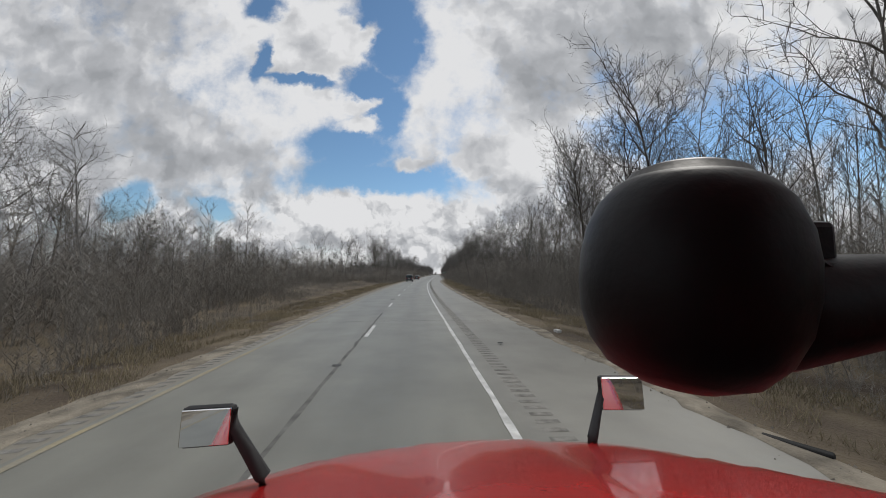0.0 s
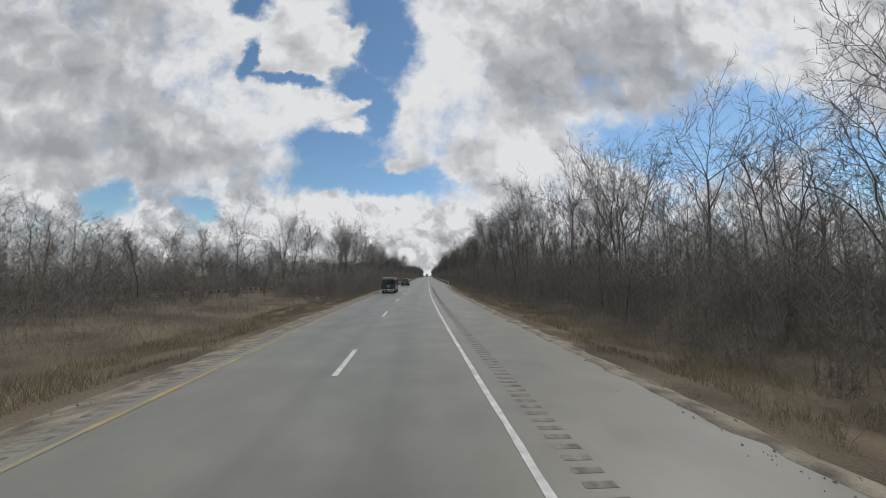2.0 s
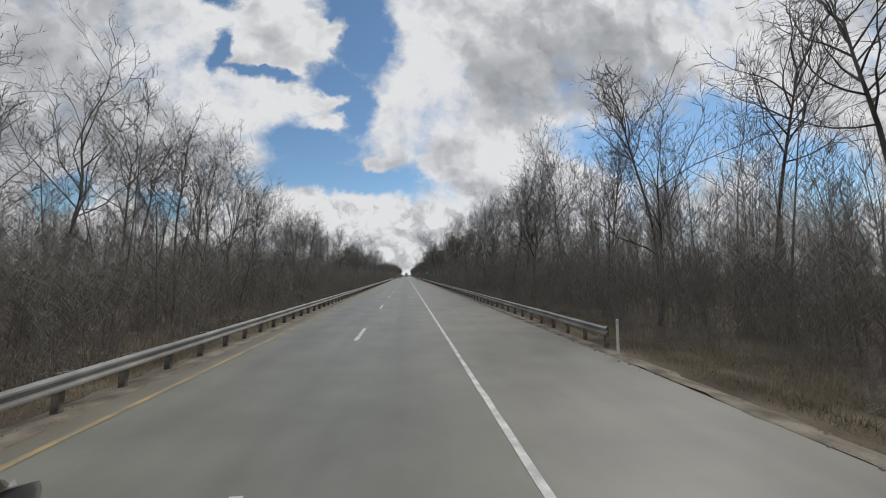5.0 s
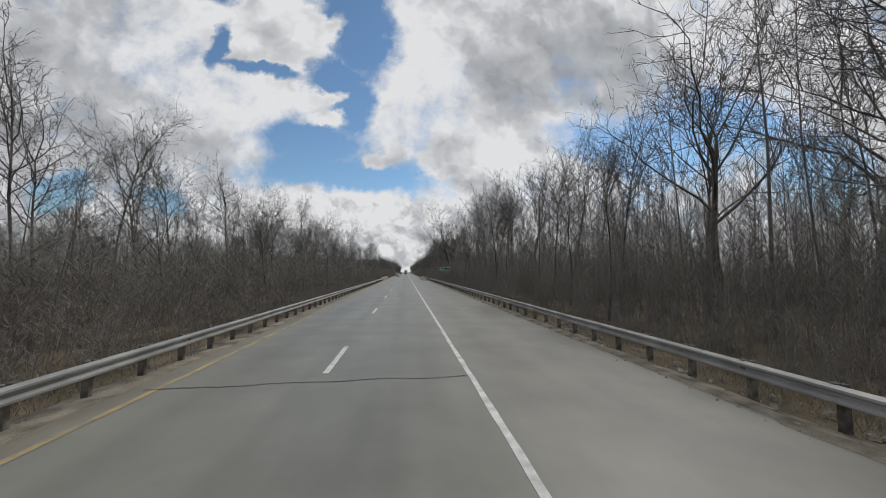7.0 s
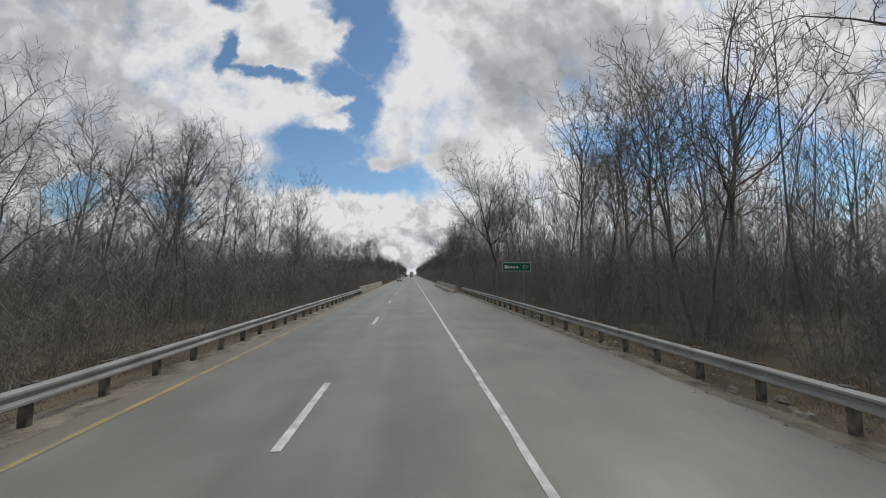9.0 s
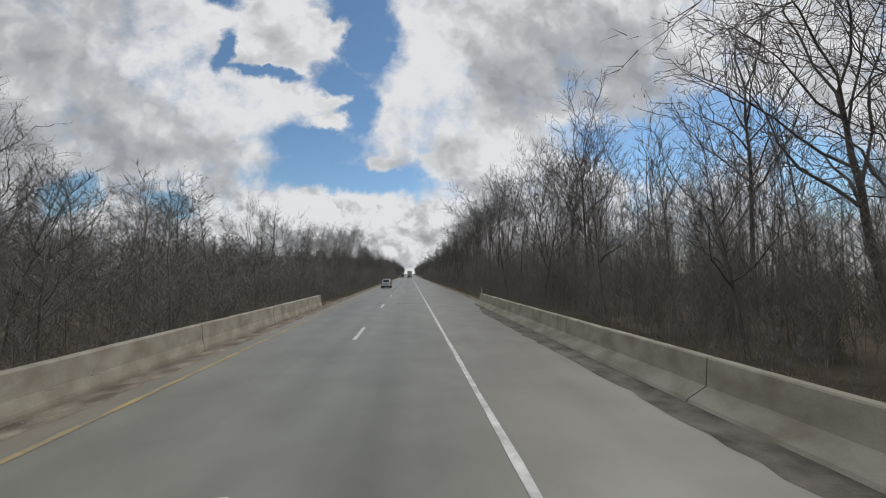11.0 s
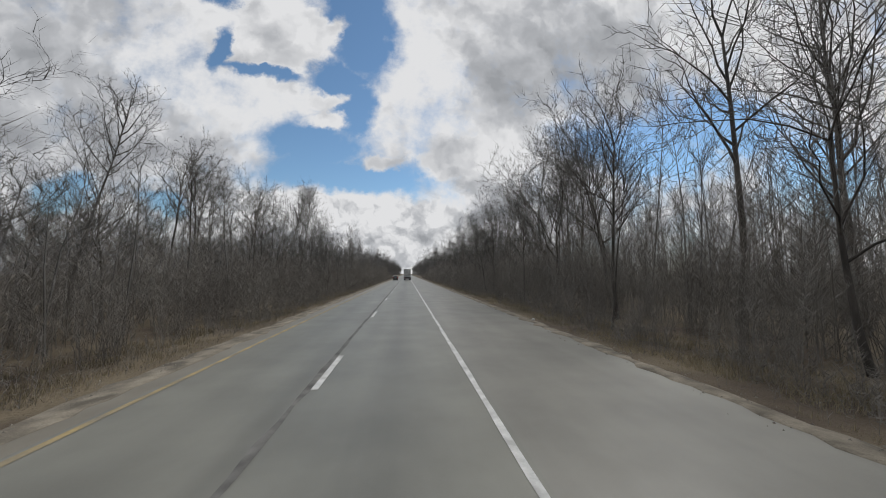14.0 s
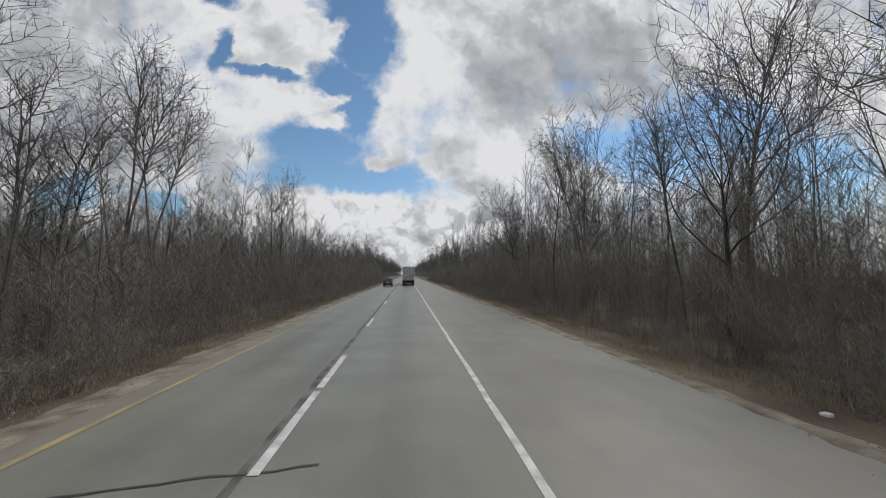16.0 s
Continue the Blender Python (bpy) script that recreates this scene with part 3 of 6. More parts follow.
# ---- guardrails, bridge barriers, sign ----
def guardrail(s0, s1, x, side, label):
    """W-beam on posts; side +1: the beam faces the road on its left."""
    root = new("guardrail")
    root.matrix_basis = on_road(s0, x)
    inv = root.matrix_basis.inverted()
    tagged(root, label, "guardrail")
    prof = [(0.0, 0.43), (0.085, 0.47), (0.085, 0.51), (0.0, 0.565), (0.0, 0.605), (0.085, 0.66), (0.085, 0.70), (0.0, 0.74)]
    prof = [(-side * a, z) for a, z in prof] + [(-side * (a - 0.012), z + 0.004) for a, z in reversed(prof)]
    n = len(prof)
    # beam lengths of 3.81 m, each lapped a little over the next
    s, k = s0, 0
    while s < s1 - 0.5:
        e = min(s + 3.81, s1)
        sh = Shape()
        vs = []
        for q, lift in ((s, 0.0), ((s + e) / 2, 0.0), (e + 0.15, 0.006)):
            dz = 0.015 * rough(q * 0.3, x)
            g = max(-0.05, ground_height(q, x) * 0.3) - 0.03
            vs += [inv @ place(q, x - side * lift + a, z + dz + g) for a, z in prof]
        fs = [(i * n + j, i * n + (j + 1) % n, (i + 1) * n + (j + 1) % n, (i + 1) * n + j) for i in range(2) for j in range(n)]
        fs += [tuple(range(n)), tuple(reversed(range(2 * n, 3 * n)))]
        part("beam", sh.add(vs, fs).mesh("beam", "galv"), root)
        s, k = e, k + 1
    post = Shape().box(-0.075, -0.055, -0.75, 0.075, 0.055, 0.68, bevel=0.01).mesh("post", "post")
    block = Shape().box(-0.06, -0.055, 0.42, 0.06, 0.055, 0.71, bevel=0.01).mesh("spacer_block", "post")
    s = s0 + 0.4
    while s < s1:
        tilt = Matrix.Rotation(radians(2.5 * rough(s, x)), 4, "Y")
        p = part("post", post, root, at=inv @ on_road(s, x + side * 0.20) @ tilt)
        part("spacer_block", block, p, at=Matrix.Translation((-side * 0.135, 0, 0)))
        s += 1.5
    return root


guardrail(131, 287, -6.4, -1, "galvanised steel guardrail on weathered posts along the median shoulder")
guardrail(146, 287, 7.05, 1, "galvanised steel guardrail on weathered posts beside the shoulder")
guardrail(44, 112, -24.5, 1, "pale distant guardrail of the opposite carriageway behind brush")


def barrier(s0, s1, x, side, height, toe, label):
    """Cast bridge parapet in lengths with open joints; sloped toe towards the road."""
    root = new("bridge_barrier")
    root.matrix_basis = on_road(s0, x)
    inv = root.matrix_basis.inverted()
    tagged(root, label, "concrete barrier")
    prof = [(toe, -0.3), (toe, 0.0), (toe * 0.92, 0.07), (0.05, 0.30), (0.0, height - 0.03), (-0.03, height), (-0.22, height), (-0.25, height - 0.03), (-0.27, -0.3)]
    prof = [(-side * a, z) for a, z in prof]
    n = len(prof)
    s = s0
    while s < s1 - 0.3:
        e = min(s + 6.1, s1)
        vs = []
        st = [s, s + 0.02] + list(np.arange(s + 0.8, e - 0.4, 0.8)) + [e - 0.05, e - 0.03]
        for i, q in enumerate(st):
            shrink = 0.02 if i in (0, len(st) - 1) else 0.0
            vs += [inv @ place(q, x + a * (1 - shrink), z * (1 - shrink) + 0.012 * rough(q * 0.8, z * 3 + x)) for a, z in prof]
        fs = [(i * n + j, i * n + (j + 1) % n, (i + 1) * n + (j + 1) % n, (i + 1) * n + j) for i in range(len(st) - 1) for j in range(n)]
        fs += [tuple(range(n)), tuple(reversed(range((len(st) - 1) * n, len(st) * n)))]
        part("barrier_length", Shape().add(vs, fs).mesh("barrier_length", "barrier"), root)
        s = e
    return root


barrier(287.3, 321.2, -6.95, -1, 0.81, 0.14, "stained concrete bridge parapet with joints along the median")
barrier(287.3, 321.6, 6.12, 1, 0.86, 0.5, "stained concrete bridge parapet with joints beside the shoulder")


def creek_sign(s, x):
    root = new("road_sign")
    root.matrix_basis = on_road(s, x, ground_height(s, x))
    tagged(root, "green creek name sign with white border on a single post", "road sign")
    g = -ground_height(s, x)
    w, z0, z1 = 2.7, 2.75 + g, 3.6 + g
    part("sign_panel", Shape().box(-w / 2, -0.02, z0, w / 2, 0.0, z1, bevel=0.008).mesh("sign_panel", "green"), root)
    b = Shape()
    for q in ((-w / 2 + .03, z0 + .03, w / 2 - .03, z0 + .075), (-w / 2 + .03, z1 - .075, w / 2 - .03, z1 - .03), (-w / 2 + .03, z0 + .075, -w / 2 + .075, z1 - .075), (w / 2 - .075, z0 + .075, w / 2 - .03, z1 - .075)):
        b.box(q[0], -0.026, q[1], q[2], -0.02, q[3])
    part("sign_border", b.mesh("sign_border", "signwhite"), root, "white border")
    # the name itself cannot be read: plain bars of its letters' size
    for k, lw in enumerate((0.24, 0.18, 0.18, 0.16, 0.18)):
        x = -1.12 + 0.27 * k
        part("letter_bar", Shape().box(x, -0.026, (z0 + z1) / 2 - (0.15 if k == 0 else 0.13), x + lw, -0.02, (z0 + z1) / 2 + (0.15 if k == 0 else 0.07)).mesh("letter_bar", "signwhite"), root)
    cu = bpy.data.curves.new("lettering", "FONT")
    cu.body, cu.size, cu.extrude, cu.align_x, cu.align_y = "Cr", 0.46, 0.003, "CENTER", "CENTER"
    tmp = new("lettering", cu)
    me = bpy.data.meshes.new_from_object(tmp.evaluated_get(bpy.context.evaluated_depsgraph_get()))
    bpy.data.objects.remove(tmp)
    me.materials.clear()
    me.materials.append(MAT["signwhite"])
    part("lettering", me, root, "white letters Cr", at=Matrix.Translation((0.82, -0.025, (z0 + z1) / 2)) @ Matrix.Rotation(math.pi / 2, 4, "X"))
    part("post", Shape().box(0.62, 0.0, -0.4, 0.70, 0.06, z1 - 0.1, bevel=0.008).mesh("post", "galv"), root)


creek_sign(270, 9.4)


# ---- woods ----
def branch_path(rng, base, way, length, n, curl, lift):
    pts, d, p = [Vector(base)], Vector(way).normalized(), Vector(base)
    for i in range(n):
        d = (d + Vector((rng.gauss(0, curl), rng.gauss(0, curl), rng.gauss(0, curl) + lift))).normalized()
        p = p + d * (length / n)
        pts.append(p.copy())
    return pts


def at_part(pts, f):
    k = f * (len(pts) - 1)
    i = min(int(k), len(pts) - 2)
    return pts[i].lerp(pts[i + 1], k - i), (pts[i + 1] - pts[i]).normalized()


def side_way(rng, d, angle):
    a = d.orthogonal().normalized()
    a.rotate(Matrix.Rotation(rng.uniform(0, 2 * math.pi), 3, d))
    return (d * math.cos(angle) + a * math.sin(angle)).normalized()


def spike(shape, rng, p, q, r):
    """The finest twig: a three-cornered splinter."""
    w = Vector((rng.gauss(0, 1), rng.gauss(0, 1), rng.gauss(0, 1))).cross(q - p)
    w = w.normalized() * r if w.length > 1e-6 else Vector((r, 0, 0))
    shape.add([p - w, p + w, q], [(0, 1, 2)])


def tree_meshes(seed, height, fork, spread, limbs, girth=1.0, gnarl=0.1, reach=0.62):
    """A leafless tree: a trunk, limbs that part from it and sweep up, branches, twigs and their tips.
    fork: where the limbs begin; spread: length of the lowest limbs; reach: how high the trunk stays one stem. Returns the trunk's mesh and the crown's."""
    rng = random.Random(seed)
    trunk, crown = Shape(), Shape()
    r0 = 0.0088 * height * girth
    lead = branch_path(rng, (0, 0, -0.3), (rng.gauss(0, .04), rng.gauss(0, .04), 1), height * reach, 8, gnarl * 0.5, 0.05)
    rad = [r0 * (1.3 if i == 0 else 1) * (1 - 0.68 * i / 8) for i in range(9)]
    trunk.tube(lead, rad, 8)
    start = rng.uniform(0, 6.28)
    for k in range(limbs):
        f = fork / reach + (1 - fork / reach) * min(1.0, (k + 0.7 * rng.random()) / (limbs - 1)) if k < limbs - 2 else 1.0
        f = min(f, 1.0)
        p, d = at_part(lead, f * 0.999)
        up = (f - fork / reach) / (1 - fork / reach + 1e-6)
        angle = radians((1 - up) * rng.uniform(38, 62) + up * rng.uniform(10, 30))
        side = d.orthogonal().normalized()
        side.rotate(Matrix.Rotation(start + k * 2.4 + rng.gauss(0, 0.3), 3, d))
        way = d * math.cos(angle) + side * math.sin(angle)
        length = (1 - up) * height * spread * rng.uniform(0.7, 1.15) + up * height * (1.0 - reach) * rng.uniform(0.78, 1.06)
        limb = branch_path(rng, p, way, length, 7, gnarl * 1.5, 0.09)
        lr = max(0.03, r0 * (1 - 0.68 * f) * rng.uniform(0.52, 0.74))
        trunk.tube(limb, [lr * (1 - 0.84 * (i / 7) ** 0.8) for i in range(8)], 5, cap=False)
        nb = max(8, int(length * 2.3))
        for j in range(nb):
            g = 0.22 + 0.78 * (j + 0.8 * rng.random()) / nb
            bp, bd = at_part(limb, min(g, 0.999))
            bl = (length * 0.40 * (1.1 - 0.6 * g) + 0.3) * rng.uniform(0.55, 1.25)
            br = branch_path(rng, bp, side_way(rng, bd, radians(rng.uniform(30, 66))), bl, 4, gnarl * 2.0, 0.10)
            b0 = max(0.014, lr * (1 - 0.84 * g ** 0.8) * 0.62)
            crown.tube(br, [b0, b0 * 0.8, b0 * 0.6, b0 * 0.42, 0.0], 3, cap=False)
            nt = max(3, int(bl * 3.6))
            for t in range(nt):
                tp, td = at_part(br, min(0.999, 0.2 + 0.8 * (t + rng.random()) / nt))
                tl = bl * rng.uniform(0.22, 0.45) + 0.08
                q = tp + side_way(rng, td, radians(rng.uniform(26, 62))) * tl
                q.z += 0.12 * tl
                spike(crown, rng, tp, q, 0.0095)
                for u in range(3):
                    up2 = tp.lerp(q, rng.uniform(0.2, 0.95))
                    w = up2 + side_way(rng, (q - tp).normalized(), radians(rng.uniform(25, 60))) * tl * rng.uniform(0.35, 0.7)
                    w.z += 0.05 * tl
                    spike(crown, rng, up2, w, 0.007)
    return mesh_of("trunk", trunk.v, trunk.f, "bark", True), mesh_of("crown", crown.v, crown.f, "twig", False)


TREES = []
for seed, form in enumerate((
        (0.30, 0.34, 9, 0.95, 0.12, 0.58), (0.50, 0.25, 15, 0.75, 0.09, 0.76), (0.22, 0.40, 9, 1.1, 0.13, 0.48), (0.34, 0.28, 12, 0.85, 0.10, 0.64),
        (0.55, 0.21, 15, 0.65, 0.08, 0.80), (0.24, 0.34, 9, 0.9, 0.12, 0.52), (0.26, 0.44, 10, 1.25, 0.14, 0.50), (0.44, 0.26, 14, 0.75, 0.10, 0.70),
        (0.22, 0.48, 11, 1.4, 0.14, 0.46))):
    TREES.append(tree_meshes(100 + seed, 12.0, *form))

LABELS = ("leafless hardwood with a spreading crown at the wood's edge", "slender leafless tree with high branches in the woods",
          "broad leafless tree with low forking limbs beside the highway", "tall bare tree with upswept branches in the woods",
          "thin bare pole-like tree in the winter woods", "low-branching bare tree at the wood's edge",
          "large bare oak-like tree with heavy limbs", "slim bare tree with a narrow crown in the woods",
          "big spreading bare oak with wide crooked limbs")


def plant(kind, s, x, height, turn, lean=0.0):
    k = height / 12.0
    m = on_road(s, x, ground_height(s, x) - 0.05, turn) @ Matrix.Rotation(radians(lean), 4, "X") @ Matrix.Scale(k, 4)
    root = new("tree")
    root.matrix_basis = m
    tagged(root, LABELS[kind], "tree", "trees along the highway")
    part("trunk", TREES[kind][0], root)
    part("crown", TREES[kind][1], root)


def profile(table, s):
    return float(np.interp(s, [a for a, b in table], [b for a, b in table]))


LEFT_EDGE = [(-20, 10.3), (8, 10.8), (24, 12.2), (34, 15), (44, 20), (52, 22.5), (74, 22.5), (88, 12), (100, 9.8), (126, 9.2), (145, 8.7), (330, 8.6), (350, 9.0), (388, 10.5), (400, 8.9), (700, 8.9)]
LEFT_DEEP = [(-20, 28, 50), (40, 32, 56), (60, 42, 70), (120, 40, 64), (145, 17, 34), (160, 15, 32), (290, 15, 32), (325, 16, 36), (405, 15, 34), (435, 14, 34), (700, 14, 36)]
LEFT_HIGH = [(-20, 18), (40, 18), (60, 14), (112, 14), (130, 16), (150, 16.5), (200, 15.5), (235, 14), (262, 14.5), (285, 18), (300, 17), (320, 13), (350, 14), (375, 15), (400, 17), (425, 16), (445, 19), (700, 21)]
RIGHT_EDGE = [(-20, 10.5), (40, 11), (80, 11.5), (140, 10.8), (200, 10.4), (300, 10.4), (330, 10.2), (700, 10.0)]
RIGHT_DEEP = [(-20, 14, 30), (60, 18, 34), (120, 15, 30), (200, 13.5, 28), (700, 13, 26)]
RIGHT_HIGH = [(-20, 22), (40, 22), (70, 18), (120, 19), (160, 21), (240, 23), (300, 23), (350, 24), (390, 24), (420, 21), (700, 21)]


# how steeply the tree tops rise away from the lane, side by side
LEFT_RISE = [(-20, 0.5), (30, 0.5), (48, 0.3), (80, 0.23), (108, 0.23), (122, 0.25), (132, 0.5), (145, 0.62), (160, 0.76), (190, 0.76), (205, 0.72), (230, 0.62), (250, 0.55), (260, 0.6), (285, 0.82), (300, 0.6), (325, 0.43), (355, 0.47), (373, 0.58),
             (390, 0.62), (402, 0.72), (424, 0.66), (440, 0.72), (460, 0.85), (700, 0.95)]
RIGHT_RISE = [(-20, 1.1), (30, 1.15), (48, 0.8), (62, 0.6), (78, 0.62), (88, 0.82), (115, 0.85), (150, 1.05), (200, 1.0), (230, 1.05), (262, 1.1), (285, 1.05), (320, 1.05), (345, 1.15), (358, 1.25), (370, 1.0), (381, 0.95), (390, 1.2), (400, 1.1), (410, 1.05), (435, 0.95), (460, 1.05), (700, 1.15)]


def band(table, s):
    near = float(np.interp(s, [r[0] for r in table], [r[1] for r in table]))
    far = float(np.interp(s, [r[0] for r in table], [r[2] for r in table]))
    return near, far


# the tall trees stand well inside the woods; smaller ones crowd their edge
rng = random.Random(7)
for side, deep, rise, edges in ((-1, LEFT_DEEP, LEFT_RISE, LEFT_EDGE), (1, RIGHT_DEEP, RIGHT_RISE, RIGHT_EDGE)):
    s = -8.0
    while s < 475:
        near, far = band(deep, s)
        d = near + (far - near) * rng.random() ** 1.4
        h = min(29.0, max(9.0, (2.5 + profile(rise, s) * d) * rng.uniform(0.82, 1.08)))
        kinds = (1, 4, 7, 7, 3, 3) if side < 0 and s > 395 else (0, 0, 2, 3, 3, 5, 5, 6, 7, 7, 1)
        plant(rng.choice(kinds), s, side * d, h, rng.uniform(0, 360), rng.gauss(0, 1.5))
        s += rng.uniform(2.7, 4.9) if side < 0 else rng.uniform(3.5, 6.2) * (0.8 if s > 335 else 1.0)
    s = -5.0
    while s < 440:
        d = profile(edges, s) + rng.uniform(0.5, 7.0)
        plant(rng.choice((1, 3, 4, 4, 7, 7, 5)), s, side * d, max(6.0, (2.5 + profile(rise, s) * d) * rng.uniform(0.6, 0.95)), rng.uniform(0, 360), rng.gauss(0, 3.0))
        s += rng.uniform(12.0, 20.0)

# single trees that stand out against the sky
for kind, s, x, h in ((8, 419.6, 20.5, 27), (6, 296.0, 15.0, 28), (3, 277.0, 19.5, 28), (0, 141.0, 21.5, 20), (8, 131.0, 30, 25), (0, 59, 29, 24), (8, 52.5, 31, 29), (2, 283, -40, 24), (0, 446, -41, 25), (6, 205, 17, 24), (3, 389, 18.5, 27), (8, 203, 24, 28), (2, 376.5, -18, 14.5), (3, 424.5, -16, 14), (7, 430.5, -15.5, 14.5), (0, 242.5, -16, 12), (5, 247, -17, 11.5), (2, 257, -18, 14), (0, 291, -17, 18), (0, 230.5, -16, 13), (6, 226.0, -15.5, 13)):
    plant(kind, s, x, h, 37 * s % 360, 0.5)


def thicket_mesh(seed, length, depth, count, low, high):
    """Crowded shrubs: arching stems out of one root, each set with fine twigs, lower towards the road."""
    rng = random.Random(seed)
    sh = Shape()
    for k in range(count):
        y, x = rng.uniform(0, length), depth * rng.random()
        h = rng.uniform(low, high) * (0.28 + 0.72 * min(1, x / 4.0)) * (1 + 0.35 * rough(y * 0.3, seed))
        for j in range(rng.randint(5, 8)):
            w, out = rng.uniform(0, 2 * math.pi), abs(rng.gauss(0, 0.42))
            hh = h * rng.uniform(0.5, 1.0)
            r = rng.uniform(0.007, 0.014)
            base = Vector((x + rng.gauss(0, 0.2), y + rng.gauss(0, 0.2), -0.5))
            mid = base + Vector((math.cos(w) * out * hh * 0.35, math.sin(w) * out * hh * 0.35, hh * 0.6))
            tip = mid + Vector((math.cos(w) * out * hh * 0.55 + rng.gauss(0, .1), math.sin(w) * out * hh * 0.55 + rng.gauss(0, .1), hh * 0.45))
            sh.tube([base, mid, tip], [r, r * 0.7, 0.0], 3, cap=False)
            for t in range(58):
                f = rng.uniform(0.12, 0.99)
                p = base.lerp(mid, f * 2) if f < 0.5 else mid.lerp(tip, f * 2 - 1)
                v = rng.uniform(0, 2 * math.pi)
                ln = hh * rng.uniform(0.06, 0.2)
                spike(sh, rng, p, p + Vector((math.cos(v) * ln * 0.7, math.sin(v) * ln * 0.7, ln * rng.uniform(0.2, 1.0))), rng.uniform(0.004, 0.009))
    return mesh_of("thicket", sh.v, sh.f, "brush")


def pole_wood_mesh(seed, length, depth, count, low, high, arms=15, twig=0.011):
    """Woods behind the edge: many slim trees with plain branching."""
    rng = random.Random(seed)
    sh = Shape()
    for k in range(count):
        y, x = rng.uniform(0, length), rng.uniform(0, depth)
        h = rng.uniform(low, high)
        stem = branch_path(rng, (x, y, -0.3), (rng.gauss(0, .05), rng.gauss(0, .05), 1), h, 4, 0.05, 0.05)
        r = h * 0.0048 * rng.uniform(0.6, 1.3)
        sh.tube(stem, [r, r * .85, r * .6, r * .35, 0.0], 4, cap=False)
        for j in range(arms):
            f = rng.uniform(0.42, 1.0)
            p, d = at_part(stem, f)
            bl = h * 0.26 * (1.12 - f) + 1.15
            br = branch_path(rng, p, side_way(rng, d, radians(rng.uniform(25, 52))), bl, 3, 0.16, 0.12)
            sh.tube(br, [r * 0.30, r * 0.22, r * 0.14, 0.0], 3, cap=False)
            for t in range(14):
                tp, td = at_part(br, rng.uniform(0.15, 0.98))
                spike(sh, rng, tp, tp + (side_way(rng, td, radians(rng.uniform(18, 45))) + Vector((0, 0, 0.2))) * bl * rng.uniform(0.18, 0.45), twig)
    return mesh_of("pole_wood", sh.v, sh.f, "twig")


THICKETS = [thicket_mesh(40 + k, 25.0, 7.5, 120, 3.2, 5.6) for k in range(4)]
POLES = [pole_wood_mesh(60 + k, 50.0, 36.0, 125, 8.0, 16.0) for k in range(3)]
def deep_wood_mesh(seed, length, depth, count, low, high, arms):
    """The inside of the woods: crowded stems and understorey, too many to count."""
    rng = random.Random(seed)
    sh = Shape()
    for k in range(count):
        y, x = rng.uniform(0, length), depth * rng.random() ** 1.3
        h = rng.uniform(low, high) if k % 5 == 0 else rng.uniform(3.0, 7.0)
        r = rng.uniform(0.012, 0.03)
        base, tip = Vector((x, y, -0.8)), Vector((x + rng.gauss(0, 0.8), y + rng.gauss(0, 0.8), h))
        sh.tube([base, tip], [r, 0.0], 3, cap=False)
        for j in range(arms):
            p = base.lerp(tip, rng.uniform(0.15, 0.98))
            ln = rng.uniform(0.4, 1.3)
            v = rng.uniform(0, 2 * math.pi)
            spike(sh, rng, p, p + Vector((math.cos(v) * ln * 0.75, math.sin(v) * ln * 0.75, ln * rng.uniform(0.3, 1.2))), rng.uniform(0.007, 0.015))
    return mesh_of("deep_woods", sh.v, sh.f, "brush")


DEEP = [deep_wood_mesh(90 + k, 50.0, 26.0, 1250, 5.5, 11.0, 52) for k in range(2)]
FARWOOD = [pole_wood_mesh(80 + k, 60.0, 26.0, 120, 12.0, 21.0, 9, 0.026) for k in range(2)]


def stuff(name, mesh, s, x, side, label, scale=(1, 1, 1)):
    ob = new(name, mesh)
    ob.matrix_basis = on_road(s, side * x, ground_height(s, side * x)) @ Matrix.Diagonal((side * scale[0], scale[1], scale[2], 1))
    tagged(ob, label, name.replace("_", " "), kind="stuff")


rng = random.Random(11)
def lift(rise, edges, s, back, top):
    """Stretch for massed woods of that top height, so that they stay under the tree tops there."""
    return min(1.2, max(0.3, (2.5 + profile(rise, s) * (profile(edges, s) + back)) / top))


